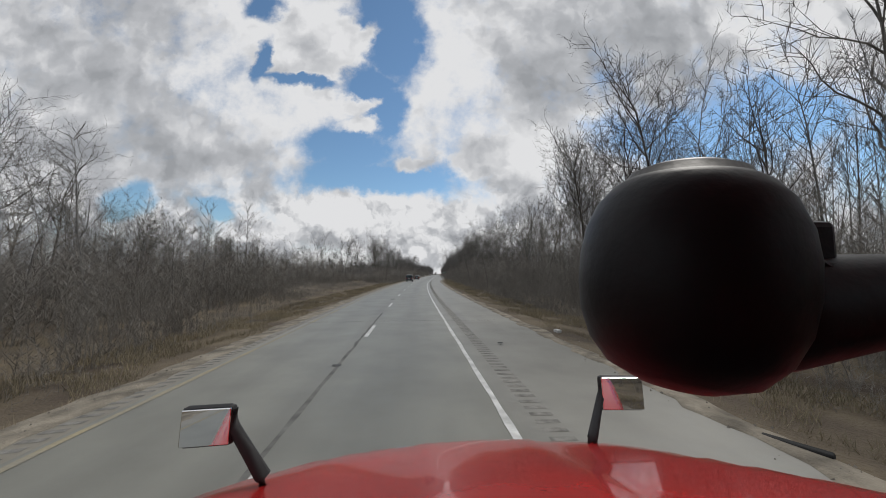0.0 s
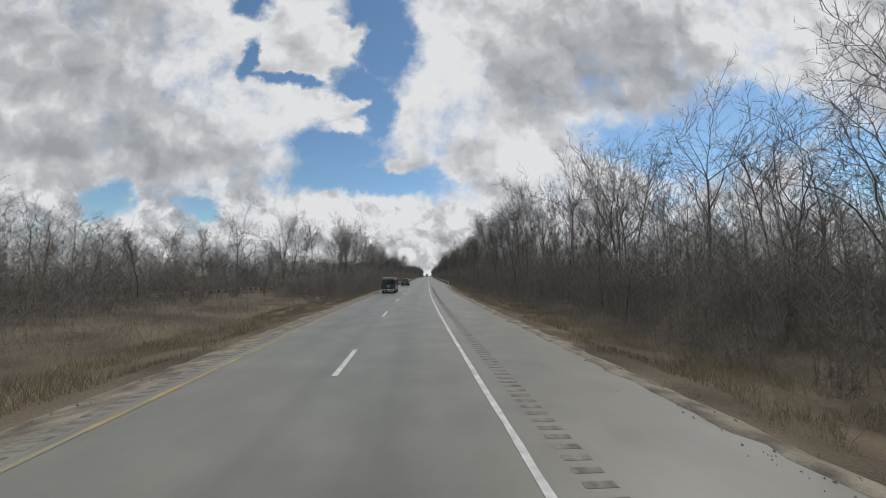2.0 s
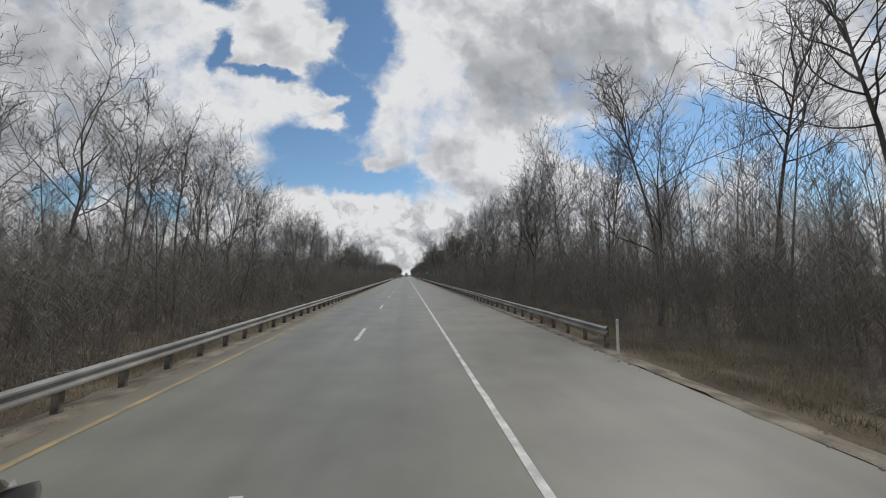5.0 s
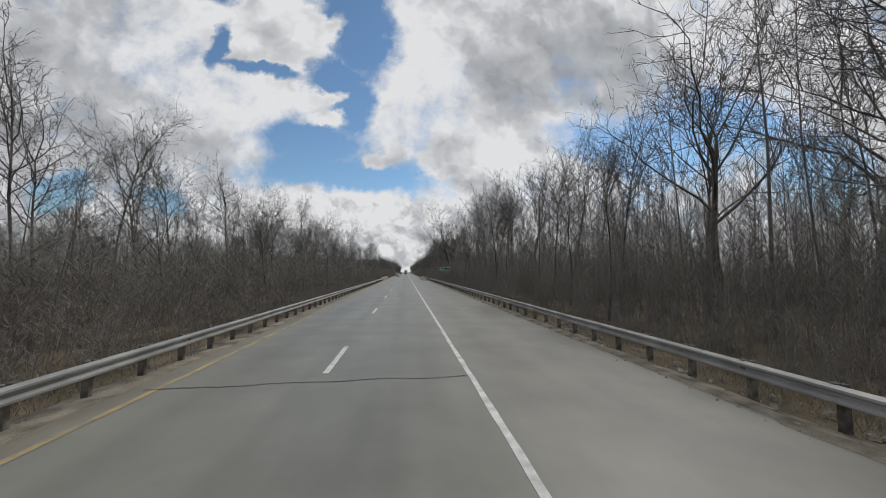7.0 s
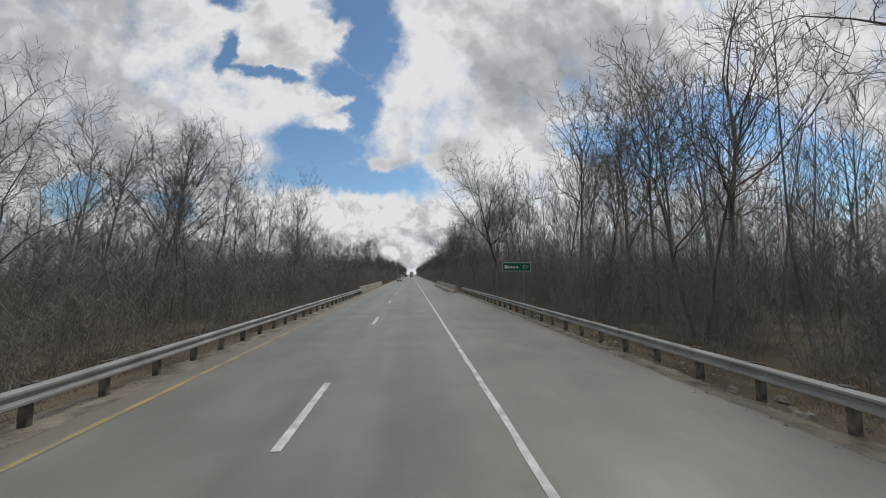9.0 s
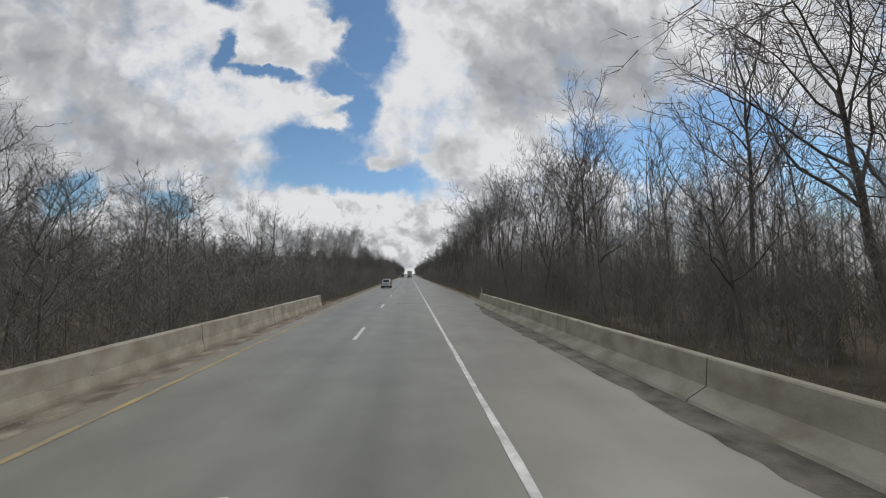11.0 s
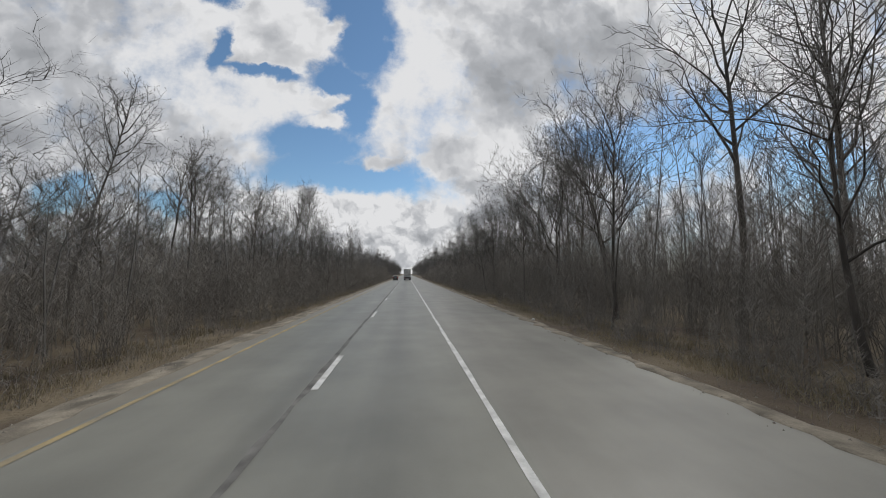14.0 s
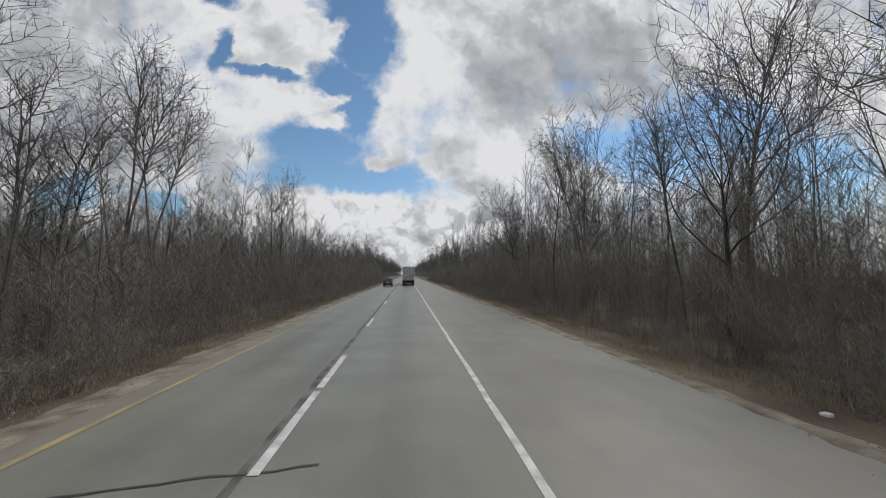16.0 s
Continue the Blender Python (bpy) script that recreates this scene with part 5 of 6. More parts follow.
def suv(paint, name, label):
    """Compact crossover with a raked, rounded tail; its back is at y = 0."""
    root = new(name)
    tagged(root, label, "car")
    st = [(-0.01, 0.56, 0.54, 0.60, 0.92, 0.47, 0.99), (0.03, 0.70, 0.45, 0.73, 0.98, 0.54, 1.05), (0.11, 0.79, 0.38, 0.82, 1.02, 0.60, 1.15), (0.24, 0.85, 0.32, 0.875, 1.05, 0.63, 1.31),
          (0.42, 0.89, 0.28, 0.91, 1.06, 0.635, 1.49), (0.62, 0.905, 0.26, 0.925, 1.06, 0.635, 1.615), (0.85, 0.91, 0.25, 0.925, 1.05, 0.635, 1.67), (1.2, 0.91, 0.25, 0.925, 1.04, 0.64, 1.70), (1.7, 0.91, 0.25, 0.925, 1.02, 0.64, 1.71),
          (2.2, 0.91, 0.25, 0.925, 1.00, 0.635, 1.685), (2.6, 0.91, 0.25, 0.925, 0.985, 0.62, 1.60), (2.95, 0.91, 0.25, 0.92, 0.97, 0.62, 1.40), (3.25, 0.905, 0.26, 0.92, 0.96, 0.64, 1.20), (3.45, 0.90, 0.27, 0.91, 0.95, 0.66, 1.05),
          (4.0, 0.88, 0.30, 0.89, 0.89, 0.62, 0.97), (4.3, 0.82, 0.33, 0.84, 0.80, 0.56, 0.87), (4.48, 0.72, 0.38, 0.74, 0.72, 0.48, 0.77), (4.55, 0.60, 0.44, 0.62, 0.66, 0.42, 0.70)]
    body_part(root, "body", st, paint, ((0.90, 0.35), (3.60, 0.35)), 0.40)
    for sd in (-1, 1):
        for y in (0.90, 3.60):
            wheel(root, sd * 0.80, y, 0.355, 0.23, sd, 6)
        for a, b in (((0.70, 0.86), (1.14, 1.12)), ((1.19, 1.17), (2.06, 2.03)), ((2.11, 2.08), (3.16, 2.62))):
            q = side_quad(0.925, 1.05, 0.645, 1.67, sd, a, b)
            q = [Vector(q[0]), Vector(q[1]) + Vector((0, 0, -0.03 * (b[0] - 0.7))), Vector(q[2]), Vector(q[3])]
            part("side_window", Shape().panel(q, 0.014, (sd, 0, 0.4)).mesh("side_window", "glass"), root)
        part("belt_trim", Shape().tube([(sd * 0.935, 0.66, 1.065), (sd * 0.937, 1.7, 1.035), (sd * 0.935, 3.2, 0.975)], 0.011, 5).mesh("belt_trim", "chrome"), root)
        part("roof_edge_trim", Shape().tube([(sd * 0.90, 0.64, 1.09), (sd * 0.735, 0.90, 1.535), (sd * 0.70, 1.5, 1.61), (sd * 0.70, 2.1, 1.60), (sd * 0.73, 2.68, 1.48), (sd * 0.90, 3.22, 1.03)], 0.013, 5).mesh("roof_edge_trim", "plastic"), root)
        for y in (1.14, 2.08, 3.14):
            part("door_seam", Shape().box(min(sd * 0.917, sd * 0.929), y, 0.42, max(sd * 0.917, sd * 0.929), y + 0.01, 1.0).mesh("door_seam", "plastic"), root)
        for y in (1.24, 2.18):
            part("door_handle", Shape().box(min(sd * 0.92, sd * 0.957), y, 0.87, max(sd * 0.92, sd * 0.957), y + 0.18, 0.905, bevel=0.01).mesh("door_handle", paint), root)
        part("sill_trim", Shape().box(min(sd * 0.90, sd * 0.937), 1.3, 0.33, max(sd * 0.90, sd * 0.937), 3.16, 0.385, bevel=0.012).mesh("sill_trim", "chrome"), root)
        part("sill", Shape().box(min(sd * 0.86, sd * 0.925), 1.3, 0.22, max(sd * 0.86, sd * 0.925), 3.16, 0.328, bevel=0.012).mesh("sill", "plastic"), root)
        part("fender_vent", Shape().box(min(sd * 0.905, sd * 0.935), 3.0, 0.66, max(sd * 0.905, sd * 0.935), 3.07, 0.93, bevel=0.01).mesh("fender_vent", "plastic"), root)
        part("door_mirror", Shape().box(min(sd * 0.93, sd * 1.12), 2.92, 1.02, max(sd * 0.93, sd * 1.12), 3.06, 1.17, bevel=0.04).mesh("door_mirror", "plastic"), root)
        part("roof_rail", Shape().tube([(sd * 0.56, 0.85, 1.66), (sd * 0.575, 1.0, 1.745), (sd * 0.575, 2.1, 1.75), (sd * 0.56, 2.35, 1.66)], 0.016, 6).mesh("roof_rail", "alloy"), root)
        sh = tail_strip(sd * 0.74, sd * 0.905, [(0.82, 0.0), (0.85, 0.022), (1.06, 0.024), (1.12, 0.0)], 8)
        sh.v = [(x, y, z + 0.42 * (abs(x) - 0.80)) for x, y, z in sh.v]
        lamp = part("tail_lamp", sh.mesh("tail_lamp", "redlens", False), root, "red wrap-round tail lamp")
        part("lamp_flank", Shape().panel([(sd * 0.885, 0.26, 0.88), (sd * 0.925, 0.42, 0.96), (sd * 0.915, 0.47, 1.15), (sd * 0.86, 0.30, 1.17)], 0.02, (sd, -0.3, 0.1)).mesh("lamp_flank", "redlens"), lamp)
        part("reversing_lens", tail_strip(sd * 0.68, sd * 0.80, [(0.78, 0.0), (0.79, 0.018), (0.83, 0.02), (0.84, 0.0)], 6).mesh("reversing_lens", "clear"), lamp, "clear reversing lens")
        part("reflector", tail_strip(sd * 0.60, sd * 0.72, [(0.55, 0.04), (0.555, 0.062), (0.615, 0.062), (0.62, 0.04)], 5).mesh("reflector", "redlens"), root, "red bumper reflector")
        part("exhaust_tip", Shape().tube([(sd * 0.5, -0.03, 0.36), (sd * 0.5, 0.2, 0.36)], 0.04, 10).mesh("exhaust_tip", "chrome"), root)
        part("headlamp", Shape().panel([(sd * 0.55, 4.46, 0.62), (sd * 0.80, 4.30, 0.66), (sd * 0.82, 4.1, 0.80), (sd * 0.60, 4.36, 0.78)], 0.03, (sd * 0.3, 1, 0.3)).mesh("headlamp", "clear"), root)
    rear = [(-0.54, 0.085, 1.12), (0.54, 0.085, 1.12), (0.60, 0.13, 1.17), (0.575, 0.40, 1.46), (0.50, 0.545, 1.575), (-0.50, 0.545, 1.575), (-0.575, 0.40, 1.46), (-0.60, 0.13, 1.17)]
    part("rear_window", Shape().panel(rear, 0.03, (0, -1, 0.9)).mesh("rear_window", "glass"), root)
    part("windscreen", Shape().panel([(-0.66, 3.36, 1.12), (0.66, 3.36, 1.12), (0.56, 2.72, 1.56), (-0.56, 2.72, 1.56)], 0.02, (0, 0.6, 0.8)).mesh("windscreen", "glass"), root)
    part("spoiler", Shape().panel([(-0.56, 0.50, 1.60), (0.56, 0.50, 1.60), (0.58, 0.86, 1.69), (-0.58, 0.86, 1.69)], 0.03, (0, -0.2, 1)).mesh("spoiler", paint), root)
    part("brake_lamp", Shape().box(-0.16, 0.49, 1.607, 0.16, 0.51, 1.625).mesh("brake_lamp", "redlens"), root)
    part("roof_aerial", Shape().tube([(0, 1.0, 1.70), (0, 0.86, 1.80)], 0.008, 5).mesh("roof_aerial", "plastic"), root)
    part("rear_bumper", tail_strip(-0.90, 0.90, [(0.38, 0.0), (0.38, 0.04), (0.50, 0.065), (0.66, 0.055), (0.71, 0.02), (0.71, -0.01)], 24).mesh("rear_bumper", paint), root)
    part("lower_bumper", tail_strip(-0.88, 0.88, [(0.29, -0.05), (0.29, 0.01), (0.378, 0.035), (0.378, -0.05)], 24).mesh("lower_bumper", "plastic"), root, "black lower bumper")
    part("bumper_step", tail_strip(-0.60, 0.60, [(0.713, 0.0), (0.713, 0.03), (0.73, 0.03), (0.73, 0.0)], 10).mesh("bumper_step", "plastic"), root)
    part("liftgate_trim", tail_strip(-0.40, 0.40, [(0.925, 0.0), (0.925, 0.022), (0.955, 0.022), (0.955, 0.0)], 8).mesh("liftgate_trim", "chrome"), root)
    part("plate_recess", tail_strip(-0.27, 0.27, [(0.755, 0.002), (0.755, 0.010), (0.915, 0.010), (0.915, 0.002)], 6).mesh("plate_recess", "clear"), root, "pale recess round the plate")
    part("licence_plate", Shape().box(-0.16, -0.035, 0.765, 0.16, -0.027, 0.905, bevel=0.003).mesh("licence_plate", "plate"), root)
    part("plate_frame", Shape().box(-0.165, -0.041, 0.76, 0.165, -0.036, 0.785).box(-0.165, -0.041, 0.885, 0.165, -0.036, 0.91).mesh("plate_frame", "plastic"), root)
    part("plate_bar", Shape().box(-0.12, -0.041, 0.805, 0.12, -0.036, 0.865).mesh("plate_bar", "bar"), root)
    part("wiper", Shape().tube([(0.0, 0.045, 1.13), (0.34, 0.10, 1.18)], 0.009, 5).mesh("wiper", "plastic"), root)
    part("underbody", Shape().box(-0.72, 0.3, 0.20, 0.72, 4.2, 0.34, bevel=0.02).mesh("underbody", "chassis"), root)
    return root


def semi():
    """Box semi-trailer with its tractor; the trailer's doors are at y = 0."""
    root = new("semi_trailer")
    tagged(root, "long box semi-trailer with scuffed pale rear doors", "semi truck")
    part("box", Shape().box(-1.29, 0.02, 1.15, 1.29, 15.9, 4.1, bevel=0.03).mesh("box", "trailerside"), root)
    for sd in (-1, 1):
        part("rear_door", Shape().box(min(sd * 0.015, sd * 1.2), -0.03, 1.25, max(sd * 0.015, sd * 1.2), 0.02, 3.98, bevel=0.01).mesh("rear_door", "trailer"), root)
        for x in (0.28, 0.85):
            part("lock_rod", Shape().tube([(sd * x, -0.06, 1.2), (sd * x, -0.06, 4.02)], 0.018, 6).mesh("lock_rod", "galv"), root)
        for z in (1.6, 2.3, 3.0, 3.7):
            part("hinge", Shape().box(min(sd * 1.14, sd * 1.28), -0.05, z, max(sd * 1.14, sd * 1.28), 0.0, z + 0.08, bevel=0.006).mesh("hinge", "galv"), root)
        part("corner_post", Shape().box(min(sd * 1.2, sd * 1.30), -0.04, 1.1, max(sd * 1.2, sd * 1.30), 0.1, 4.1, bevel=0.01).mesh("corner_post", "trailer"), root)
        for x in (0.75, 1.0):
            part("tail_lamp", Shape().tube([(sd * x, -0.08, 1.06), (sd * x, 0.0, 1.06)], 0.06, 12).mesh("tail_lamp", "redlens"), root)
        part("mud_flap", Shape().box(sd * 0.95 - 0.3, 0.75, 0.3, sd * 0.95 + 0.3, 0.78, 1.0).mesh("mud_flap", "rubber"), root)
        for y in (1.6, 2.9, 13.2, 14.5, 18.2):
            wheel(root, sd * 0.98, y, 0.52, 0.6 if y < 18 else 0.3, sd, 10, "alloy")
        part("guard_upright", Shape().box(sd * 0.45 - 0.05, 0.02, 0.55, sd * 0.45 + 0.05, 0.12, 1.15).mesh("guard_upright", "chassis"), root)
    part("rear_sill", Shape().box(-1.29, -0.06, 0.98, 1.29, 0.1, 1.16, bevel=0.01).mesh("rear_sill", "chassis"), root)
    part("header", Shape().box(-1.29, -0.04, 3.98, 1.29, 0.1, 4.12, bevel=0.01).mesh("header", "trailer"), root)
    part("underride_guard", Shape().box(-1.2, -0.03, 0.48, 1.2, 0.07, 0.58, bevel=0.01).mesh("underride_guard", "redlens"), root, "red and white striped guard bar")
    for k in range(4):
        part("reflector", Shape().box(-1.05 + k * 0.6, -0.036, 0.485, -0.75 + k * 0.6, -0.03, 0.575).mesh("reflector", "signwhite"), root)
    part("chassis", Shape().box(-0.5, 0.2, 0.7, 0.5, 19.2, 1.1).box(-1.1, 1.0, 0.45, 1.1, 3.6, 0.62).mesh("chassis", "chassis"), root)
    part("cab", Shape().box(-1.2, 16.3, 0.9, 1.2, 18.2, 3.8, bevel=0.12).box(-0.9, 18.1, 0.7, 0.9, 19.9, 1.95, bevel=0.15).mesh("cab", "trailerside"), root)
    return root


v = van()
v.matrix_basis = on_road(101.1, -4.18, 0.005) @ Matrix.Scale(0.96, 4)
c = suv("silver", "silver_crossover", "silver compact crossover with roof rails and red tail lamps")
c.matrix_basis = on_road(352.42, -3.90, 0.005) @ Matrix.Scale(0.93, 4)
b = suv("black", "black_crossover", "black compact crossover in the passing lane")
b.matrix_basis = on_road(133.6, -4.0, 0.005)
b = suv("black", "dark_crossover", "dark crossover far ahead in the passing lane")
b.matrix_basis = on_road(493, -4.0, 0.005)
t = semi()
t.matrix_basis = on_road(497, 0.2, 0.005)


# ---- small things on the verge ----
def log(pts, radii, name, mat, label, category):
    """A fallen or standing dead stem with a few broken stubs."""
    base = pts[0]
    sh = Shape()
    world = [place(a, b, ground_height(a, b) + c) for a, b, c in pts]
    sh.tube(world, radii, 7)
    r = random.Random(int(base[0] * 10))
    for k in range(3):
        i = r.randrange(len(world) - 1)
        p = world[i].lerp(world[i + 1], r.random())
        sh.tube([p, p + Vector((r.gauss(0, .3), r.gauss(0, .3), r.uniform(0.1, 0.5)))], [radii[i] * 0.4, 0.0], 4, cap=False)
    tagged(new(name, sh.mesh(name, mat, True)), label, category)


for k, (s, x, a) in enumerate(((394.0, -10.6, 0.1), (394.6, -11.0, -0.06), (395.4, -10.7, 0.02))):
    log([(s, x - 1.6, 0.10), (s + a * 6, x, 0.16 + 0.05 * k), (s + a * 14, x + 1.5, 0.10)], [0.075, 0.065, 0.045], "fallen_log", "wood", "grey fallen log lying in the dry grass", "log")
log([(345, -9.6, 0.0), (345.6, -10.4, 0.9), (346.4, -11.2, 2.1)], [0.07, 0.05, 0.02], "dead_stem", "deadwood", "pale dead stem leaning out of the brush", "dead branch")
log([(338.4, -9.4, 0.1), (339, -10.2, 1.0), (340, -10.6, 1.7)], [0.06, 0.045, 0.02], "dead_stem", "deadwood", "pale dead stem leaning out of the brush", "dead branch")
log([(117.5, -10.4, 0.2), (118.2, -11.5, 0.6), (119.5, -13.0, 0.5)], [0.09, 0.07, 0.03], "fallen_branch", "wood", "grey fallen branch at the foot of the brush", "branch")
log([(373.5, -9.4, 0.4), (373.8, -11.2, 0.6), (374.5, -12.8, 1.05), (375.0, -14.6, 1.1)], [0.035, 0.05, 0.06, 0.07], "fallen_branch", "deadwood", "pale crooked fallen branch caught in the brush", "branch")
log([(427, -9.4, 0.1), (427.6, -9.0, 0.7), (428.0, -8.2, 1.0), (428.9, -7.9, 1.7), (429.2, -7.4, 1.8)], [0.07, 0.06, 0.05, 0.035, 0.02], "dead_stem", "bark", "crooked dark dead stem at the brush edge", "dead branch")


def slab(s, x, a, b, h, turn, name, mat, label, category):
    ob = new(name, Shape().box(-a / 2, -b / 2, -0.05, a / 2, b / 2, h, bevel=min(h, 0.03)).mesh(name, mat))
    ob.matrix_basis = on_road(s, x, ground_height(s, x), turn)
    tagged(ob, label, category)


slab(336.7, 5.9, 0.22, 1.9, 0.10, 28, "concrete_kerb_piece", "barrier", "pale broken length of concrete kerb on the verge", "kerb piece")
slab(4.9, 5.8, 0.16, 0.8, 0.05, 30, "tyre_strip", "rubber", "black strip of tyre tread lying in the gravel", "tyre scrap")
slab(15.2, 6.5, 0.22, 0.3, 0.14, 20, "litter_bag", "litter", "crumpled white litter on the dry verge", "litter")
slab(390.6, 7.2, 0.2, 0.14, 0.08, 50, "litter_bag", "litter", "crumpled white litter on the dry verge", "litter")
slab(429.6, 8.0, 0.2, 0.16, 0.08, 10, "litter_bag", "litter", "crumpled white litter on the dry verge", "litter")
slab(46.9, 5.75, 0.9, 0.9, 0.03, 4, "drain_cover", "groove", "dark square drain inlet at the shoulder's edge", "drain")


def delineator(s, x):
    root = new("delineator_post")
    root.matrix_basis = on_road(s, x, ground_height(s, x))
    tagged(root, "slim white delineator post beside the road", "marker post")
    part("post", Shape().box(-0.045, -0.012, -0.3, 0.045, 0.012, 1.15, bevel=0.006).mesh("post", "signwhite"), root)
    part("reflector", Shape().box(-0.04, -0.018, 0.95, 0.04, -0.012, 1.12).mesh("reflector", "clear"), root)


delineator(331.0, 8.3)
delineator(145.2, 6.9)


# ---- the red truck that carries the view, as it stands where the drive begins ----
def truck_hood():
    """Sloping bonnet with a raised middle; its corners fall away in a wide curve."""
    ds = [0.36, 0.6, 0.8, 1.0, 1.15, 1.3, 1.45, 1.6, 1.7, 1.8, 1.88, 1.95, 2.0, 2.05, 2.08, 2.09]
    fall = [0, 0, 0, 0, 0, 0, 0, 0, 0, 0.003, 0.008, 0.016, 0.03, 0.09, 0.2, 0.75]
    us = [-1.0, -1.0] + list(np.linspace(-0.985, 0.985, 41)) + [1.0, 1.0]
    n = len(us)
    vs = []
    for d, drop in zip(ds, fall):
        left = float(np.interp(d, [0.3, 1.1, 1.36, 1.7, 1.87, 2.09], [-0.95, -0.85, -0.80, -0.74, -0.68, -0.58]))
        right = float(np.interp(d, [0.3, 1.15, 1.3, 1.75, 1.95, 2.09], [1.56, 1.53, 1.50, 1.42, 1.34, 1.24]))
        brow_left = float(np.interp(d, [0.3, 1.02, 1.31, 1.5, 1.68, 1.85, 2.0, 2.09], [-0.9, -0.76, -0.67, -0.55, -0.40, -0.20, 0.0, 0.1]))
        brow_right = float(np.interp(d, [0.3, 1.03, 1.43, 1.65, 1.84, 1.95, 2.09], [1.52, 1.45, 1.26, 1.13, 0.98, 0.80, 0.55]))
        mid, half = (left + right) / 2, (right - left) / 2
        for k, u in enumerate(us):
            x = mid + half * u
            e = max(0.0, brow_left - x - 0.06, x - brow_right - 0.02)
            # two pressed creases beside a raised middle panel
            z = float(np.interp(abs(x - 0.34), [0, 0.30, 0.36, 0.40, 1.3], [0.016, 0.010, -0.004, -0.008, -0.012]))
            z -= 0.95 * e * e / (e + 0.14) + drop
            if k in (0, n - 1):
                z = -0.72
            elif k in (1, n - 2):
                z = max(z - 0.05, -0.6)
            vs.append((x, d, EYE - (0.40 + 0.275 * d) + z))
    fs = [(i * n + j, i * n + j + 1, (i + 1) * n + j + 1, (i + 1) * n + j) for i in range(len(ds) - 1) for j in range(n - 1)]
    fs.append(tuple(range((len(ds) - 1) * n, len(ds) * n)))
    return Shape().add(vs, fs).mesh("hood", "truckred", True)


def red_truck():
    root = new("red_truck")
    root.matrix_basis = on_road(0, 0)
    tagged(root, "red semi tractor with sloping hood and black hood mirrors", "truck")
    part("hood", truck_hood(), root, "glossy red hood with a raised middle")
    # mirrors on black arms, their glass towards the driver
    for x, y, z, w, h, base, turn in ((-0.765, 1.35, 1.985, 0.185, 0.145, (-0.56, 1.36, 1.80), 5), (1.25, 2.0, 1.826, 0.265, 0.20, (0.97, 1.84, 1.655), -5)):
        m = Matrix.Translation((x, y, z)) @ Matrix.Rotation(radians(turn), 4, "Z") @ Matrix.Rotation(radians(-6), 4, "X")
        housing = part("hood_mirror", Shape().box(-w / 2, 0.0, -h / 2, w / 2, 0.05, h / 2, bevel=0.02).mesh("hood_mirror", "plastic"), root, "black hood mirror", at=m)
        part("mirror_glass", Shape().box(-w / 2 + .009, -0.004, -h / 2 + .009, w / 2 - .009, 0.004, h / 2 - .009, bevel=0.003).mesh("mirror_glass", "mirror"), housing, "clear mirror glass")
        inner = 1 if x < 0 else -1
        p0 = Vector((x, y, z)) + Vector((inner * w * 0.46, 0.03, -h * 0.1))
        part("mirror_arm", Shape().tube([p0 + Vector((0, 0, 0.07)), p0, p0.lerp(Vector(base), 0.5), Vector(base), Vector(base) - Vector((0, 0, 0.05))], [0.014, 0.022, 0.024, 0.028, 0.030], 8).mesh("mirror_arm", "plastic", True), root, "black mirror arm")
    # cab shell with open windscreen
    x0, x1, y0, y1 = -0.92, 1.55, -1.7, 0.34
    part("cab_floor", Shape().box(x0, y0, 0.95, x1, y1, 1.08, bevel=0.02).mesh("cab_floor", "plastic"), root)
    part("firewall", Shape().box(x0, y1 - 0.06, 1.08, x1, y1, 1.85, bevel=0.02).mesh("firewall", "truckred"), root)
    part("cab_back", Shape().box(x0, y0, 1.08, x1, y0 + 0.07, 3.32, bevel=0.03).mesh("cab_back", "truckred"), root)
    part("roof", Shape().box(x0 - 0.02, y0 - 0.02, 3.32, x1 + 0.02, y1 - 0.05, 3.42, bevel=0.045).mesh("roof", "truckred"), root)
    part("dashboard", Shape().box(x0 + 0.06, -0.12, 1.55, x1 - 0.06, y1 - 0.065, 1.95, bevel=0.05).mesh("dashboard", "plastic"), root, "black dashboard")
    for x, side in ((x0, -1), (x1, 1)):
        xa, xb = (x, x + 0.07) if side < 0 else (x - 0.07, x)
        part("door", Shape().box(xa, -1.05, 1.0, xb, 0.27, 2.15, bevel=0.02).mesh("door", "truckred"), root)
        part("cab_side", Shape().box(xa, y0 + 0.075, 1.08, xb, -1.06, 3.315, bevel=0.02).mesh("cab_side", "truckred"), root)
        part("pillar", Shape().tube([(xa + 0.035, 0.29, 1.9), (xa + 0.035, 0.16, 3.33)], 0.05, 8).mesh("pillar", "truckred", True), root)
    part("grille", Shape().box(-0.12, 2.10, 0.75, 0.72, 2.16, 1.5, bevel=0.02).mesh("grille", "chrome"), root)
    part("bumper", Shape().box(-0.80, 2.02, 0.36, 1.42, 2.28, 0.72, bevel=0.06).mesh("bumper", "chrome"), root)
    for x in (-0.42, 0.98):
        part("headlight", Shape().box(x - 0.15, 2.06, 0.95, x + 0.15, 2.14, 1.2, bevel=0.03).mesh("headlight", "clear"), root)
    for x in (-0.05, 0.62):
        part("frame_rail", Shape().box(x - 0.05, -4.9, 0.62, x + 0.05, 2.02, 0.92, bevel=0.01).mesh("frame_rail", "plastic"), root)
    part("fifth_wheel", Shape().box(-0.2, -4.0, 0.925, 0.77, -3.1, 1.10, bevel=0.05).mesh("fifth_wheel", "plastic"), root)
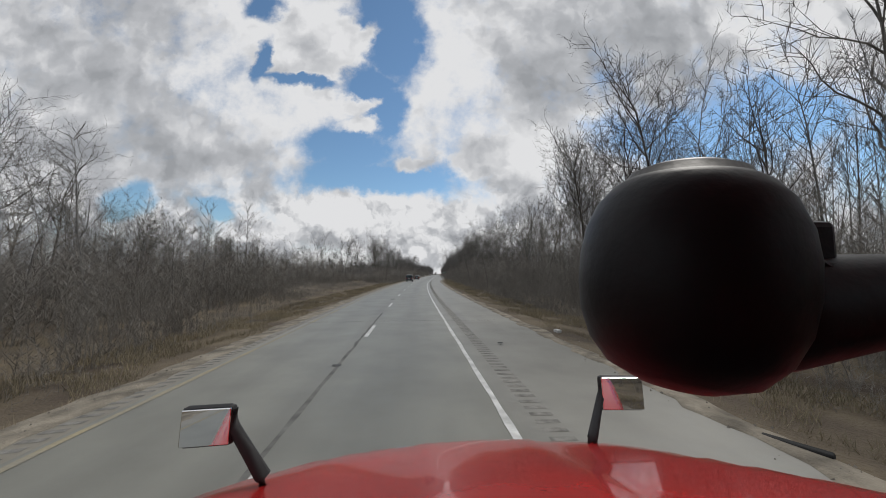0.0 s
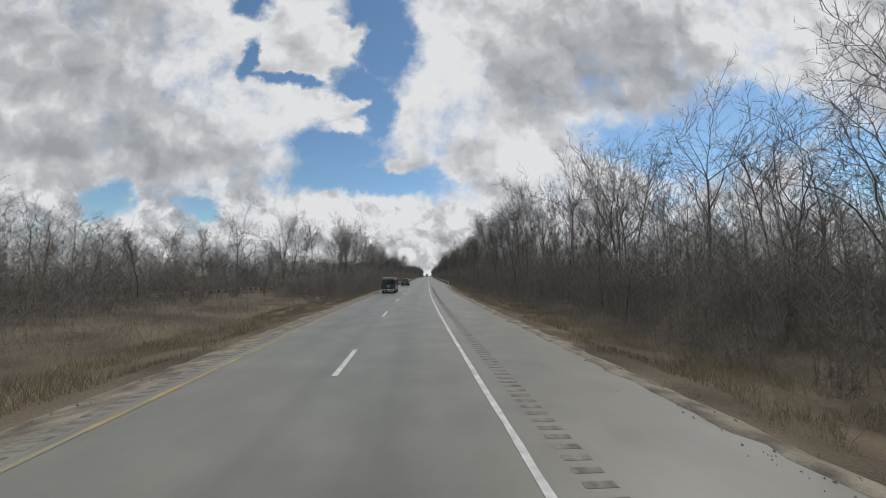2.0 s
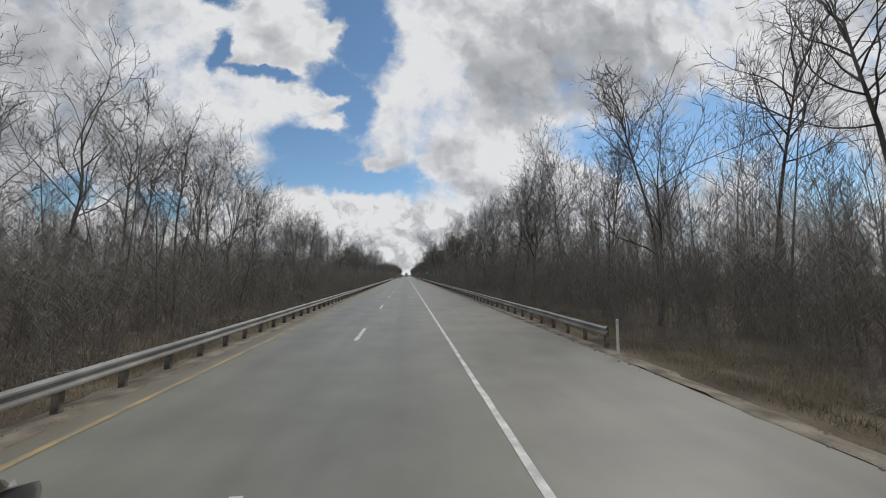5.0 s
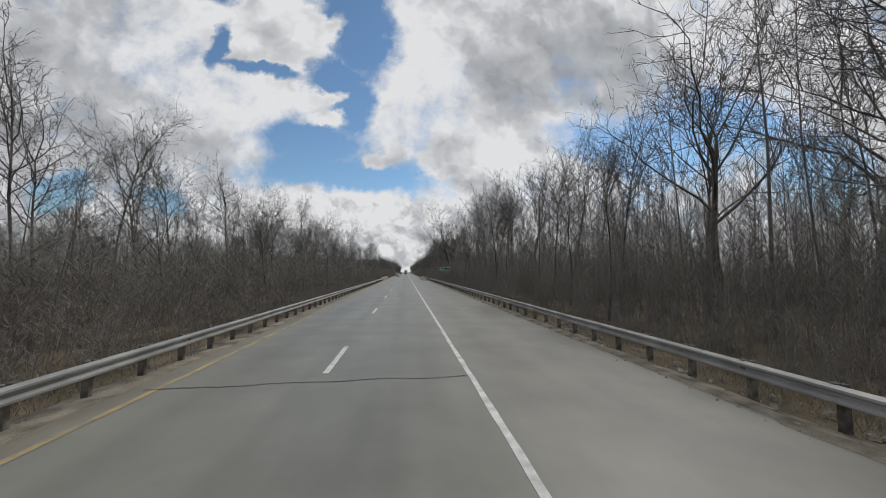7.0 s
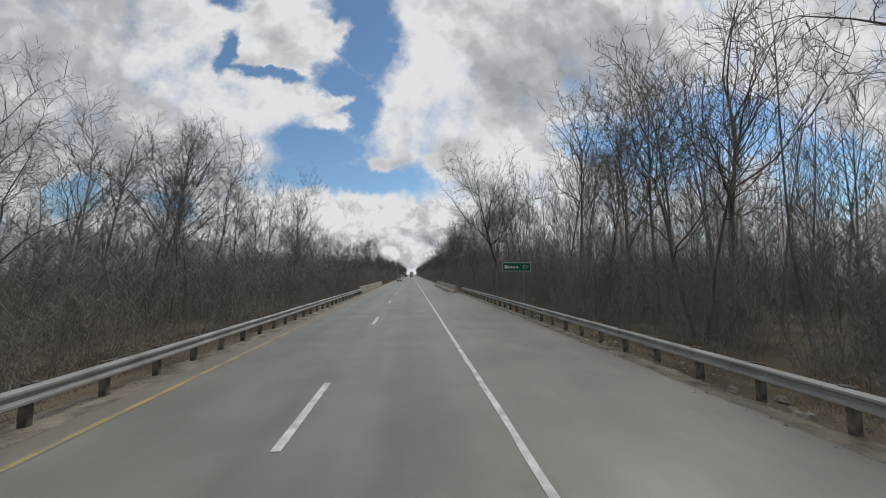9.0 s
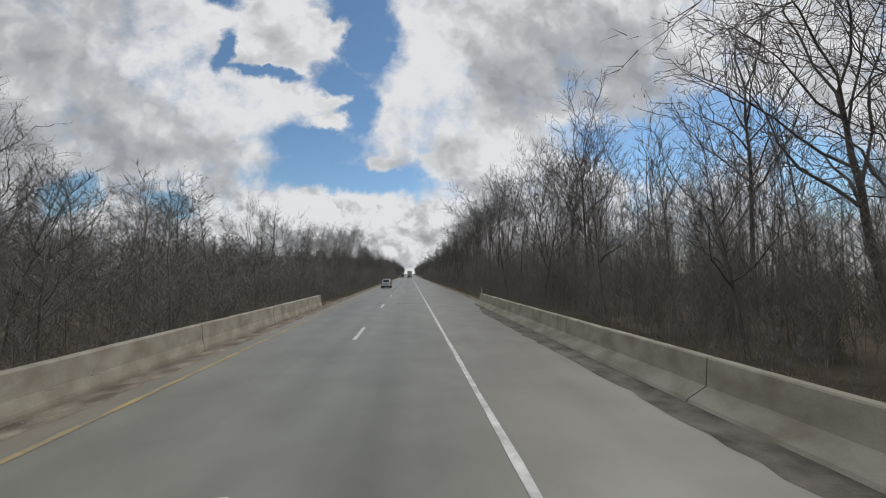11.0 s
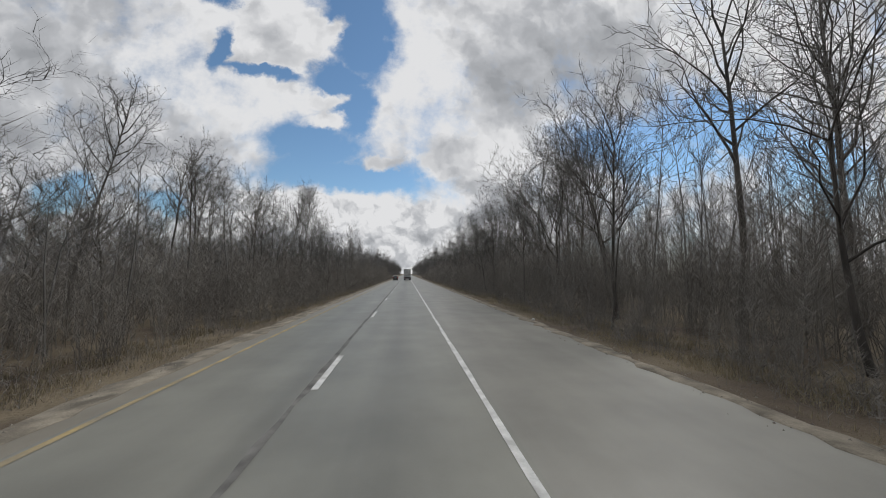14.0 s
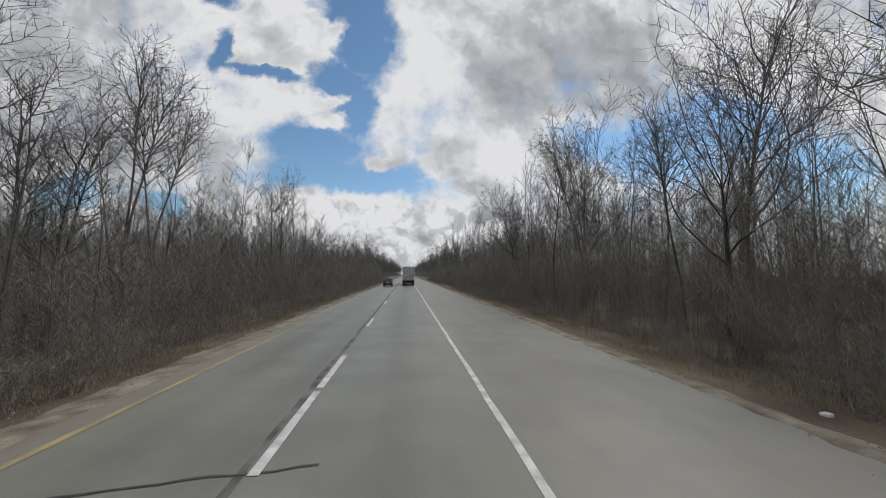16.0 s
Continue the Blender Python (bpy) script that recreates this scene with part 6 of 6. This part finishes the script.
    for x, side in ((-0.72, -1), (1.30, 1)):
        wheel(root, x, 1.15, 0.52, 0.28, side, 8)
        wheel(root, x, -2.9, 0.52, 0.5, side, 8)
        wheel(root, x, -4.2, 0.52, 0.5, side, 8)
        part("fender", Shape().tube([(x, 1.15 + 0.62 * math.cos(a), 0.52 + 0.60 * math.sin(a)) for a in np.linspace(0.1, 3.04, 9)], 0.09, 6).mesh("fender", "truckred", True), root)


red_truck()


def camera_mount():
    """Black rubber ball head on an arm that stands on the dashboard."""
    root = new("dash_mount")
    root.matrix_basis = on_road(0, 0)
    tagged(root, "black rubber ball mount on an arm above the dashboard", "mount")
    prof = [(0.001, -0.102), (0.034, -0.099), (0.060, -0.087), (0.077, -0.066), (0.087, -0.040), (0.091, -0.012), (0.091, 0.018), (0.087, 0.044), (0.078, 0.068), (0.066, 0.084),
            (0.058, 0.090), (0.055, 0.091), (0.050, 0.099), (0.040, 0.104), (0.001, 0.107)]
    m = Matrix.Translation((0.254, 0.305, EYE - 0.004)) @ Matrix.Rotation(radians(6), 4, "Y") @ Matrix.Rotation(radians(-90), 4, "Y")
    sh = Shape().lathe(prof, 48)
    sh.v = [tuple(m @ Vector(p)) for p in sh.v]
    part("ball_head", sh.mesh("ball_head", "mount", True), root, "black rubber ball head with a flat cap")
    part("arm", Shape().tube([(0.27, 0.30, EYE - 0.036), (0.33, 0.285, EYE - 0.034), (0.42, 0.27, EYE - 0.022), (0.56, 0.25, EYE - 0.022), (0.66, 0.24, EYE - 0.05), (0.68, 0.22, EYE - 0.2), (0.68, 0.2, 2.0), (0.68, 0.2, 1.948)], [0.064, 0.052, 0.040, 0.034, 0.032, 0.028, 0.03, 0.06], 14).mesh("arm", "mount", True), root)
    part("clip", Shape().box(0.330, 0.262, EYE + 0.004, 0.366, 0.296, EYE + 0.046, bevel=0.006).mesh("clip", "mount"), root)
    part("clip_latch", Shape().tube([(0.312, 0.262, EYE + 0.030), (0.322, 0.256, EYE + 0.018), (0.340, 0.254, EYE + 0.006), (0.372, 0.256, EYE + 0.002)], 0.0035, 6).mesh("clip_latch", "plastic"), root)


camera_mount()
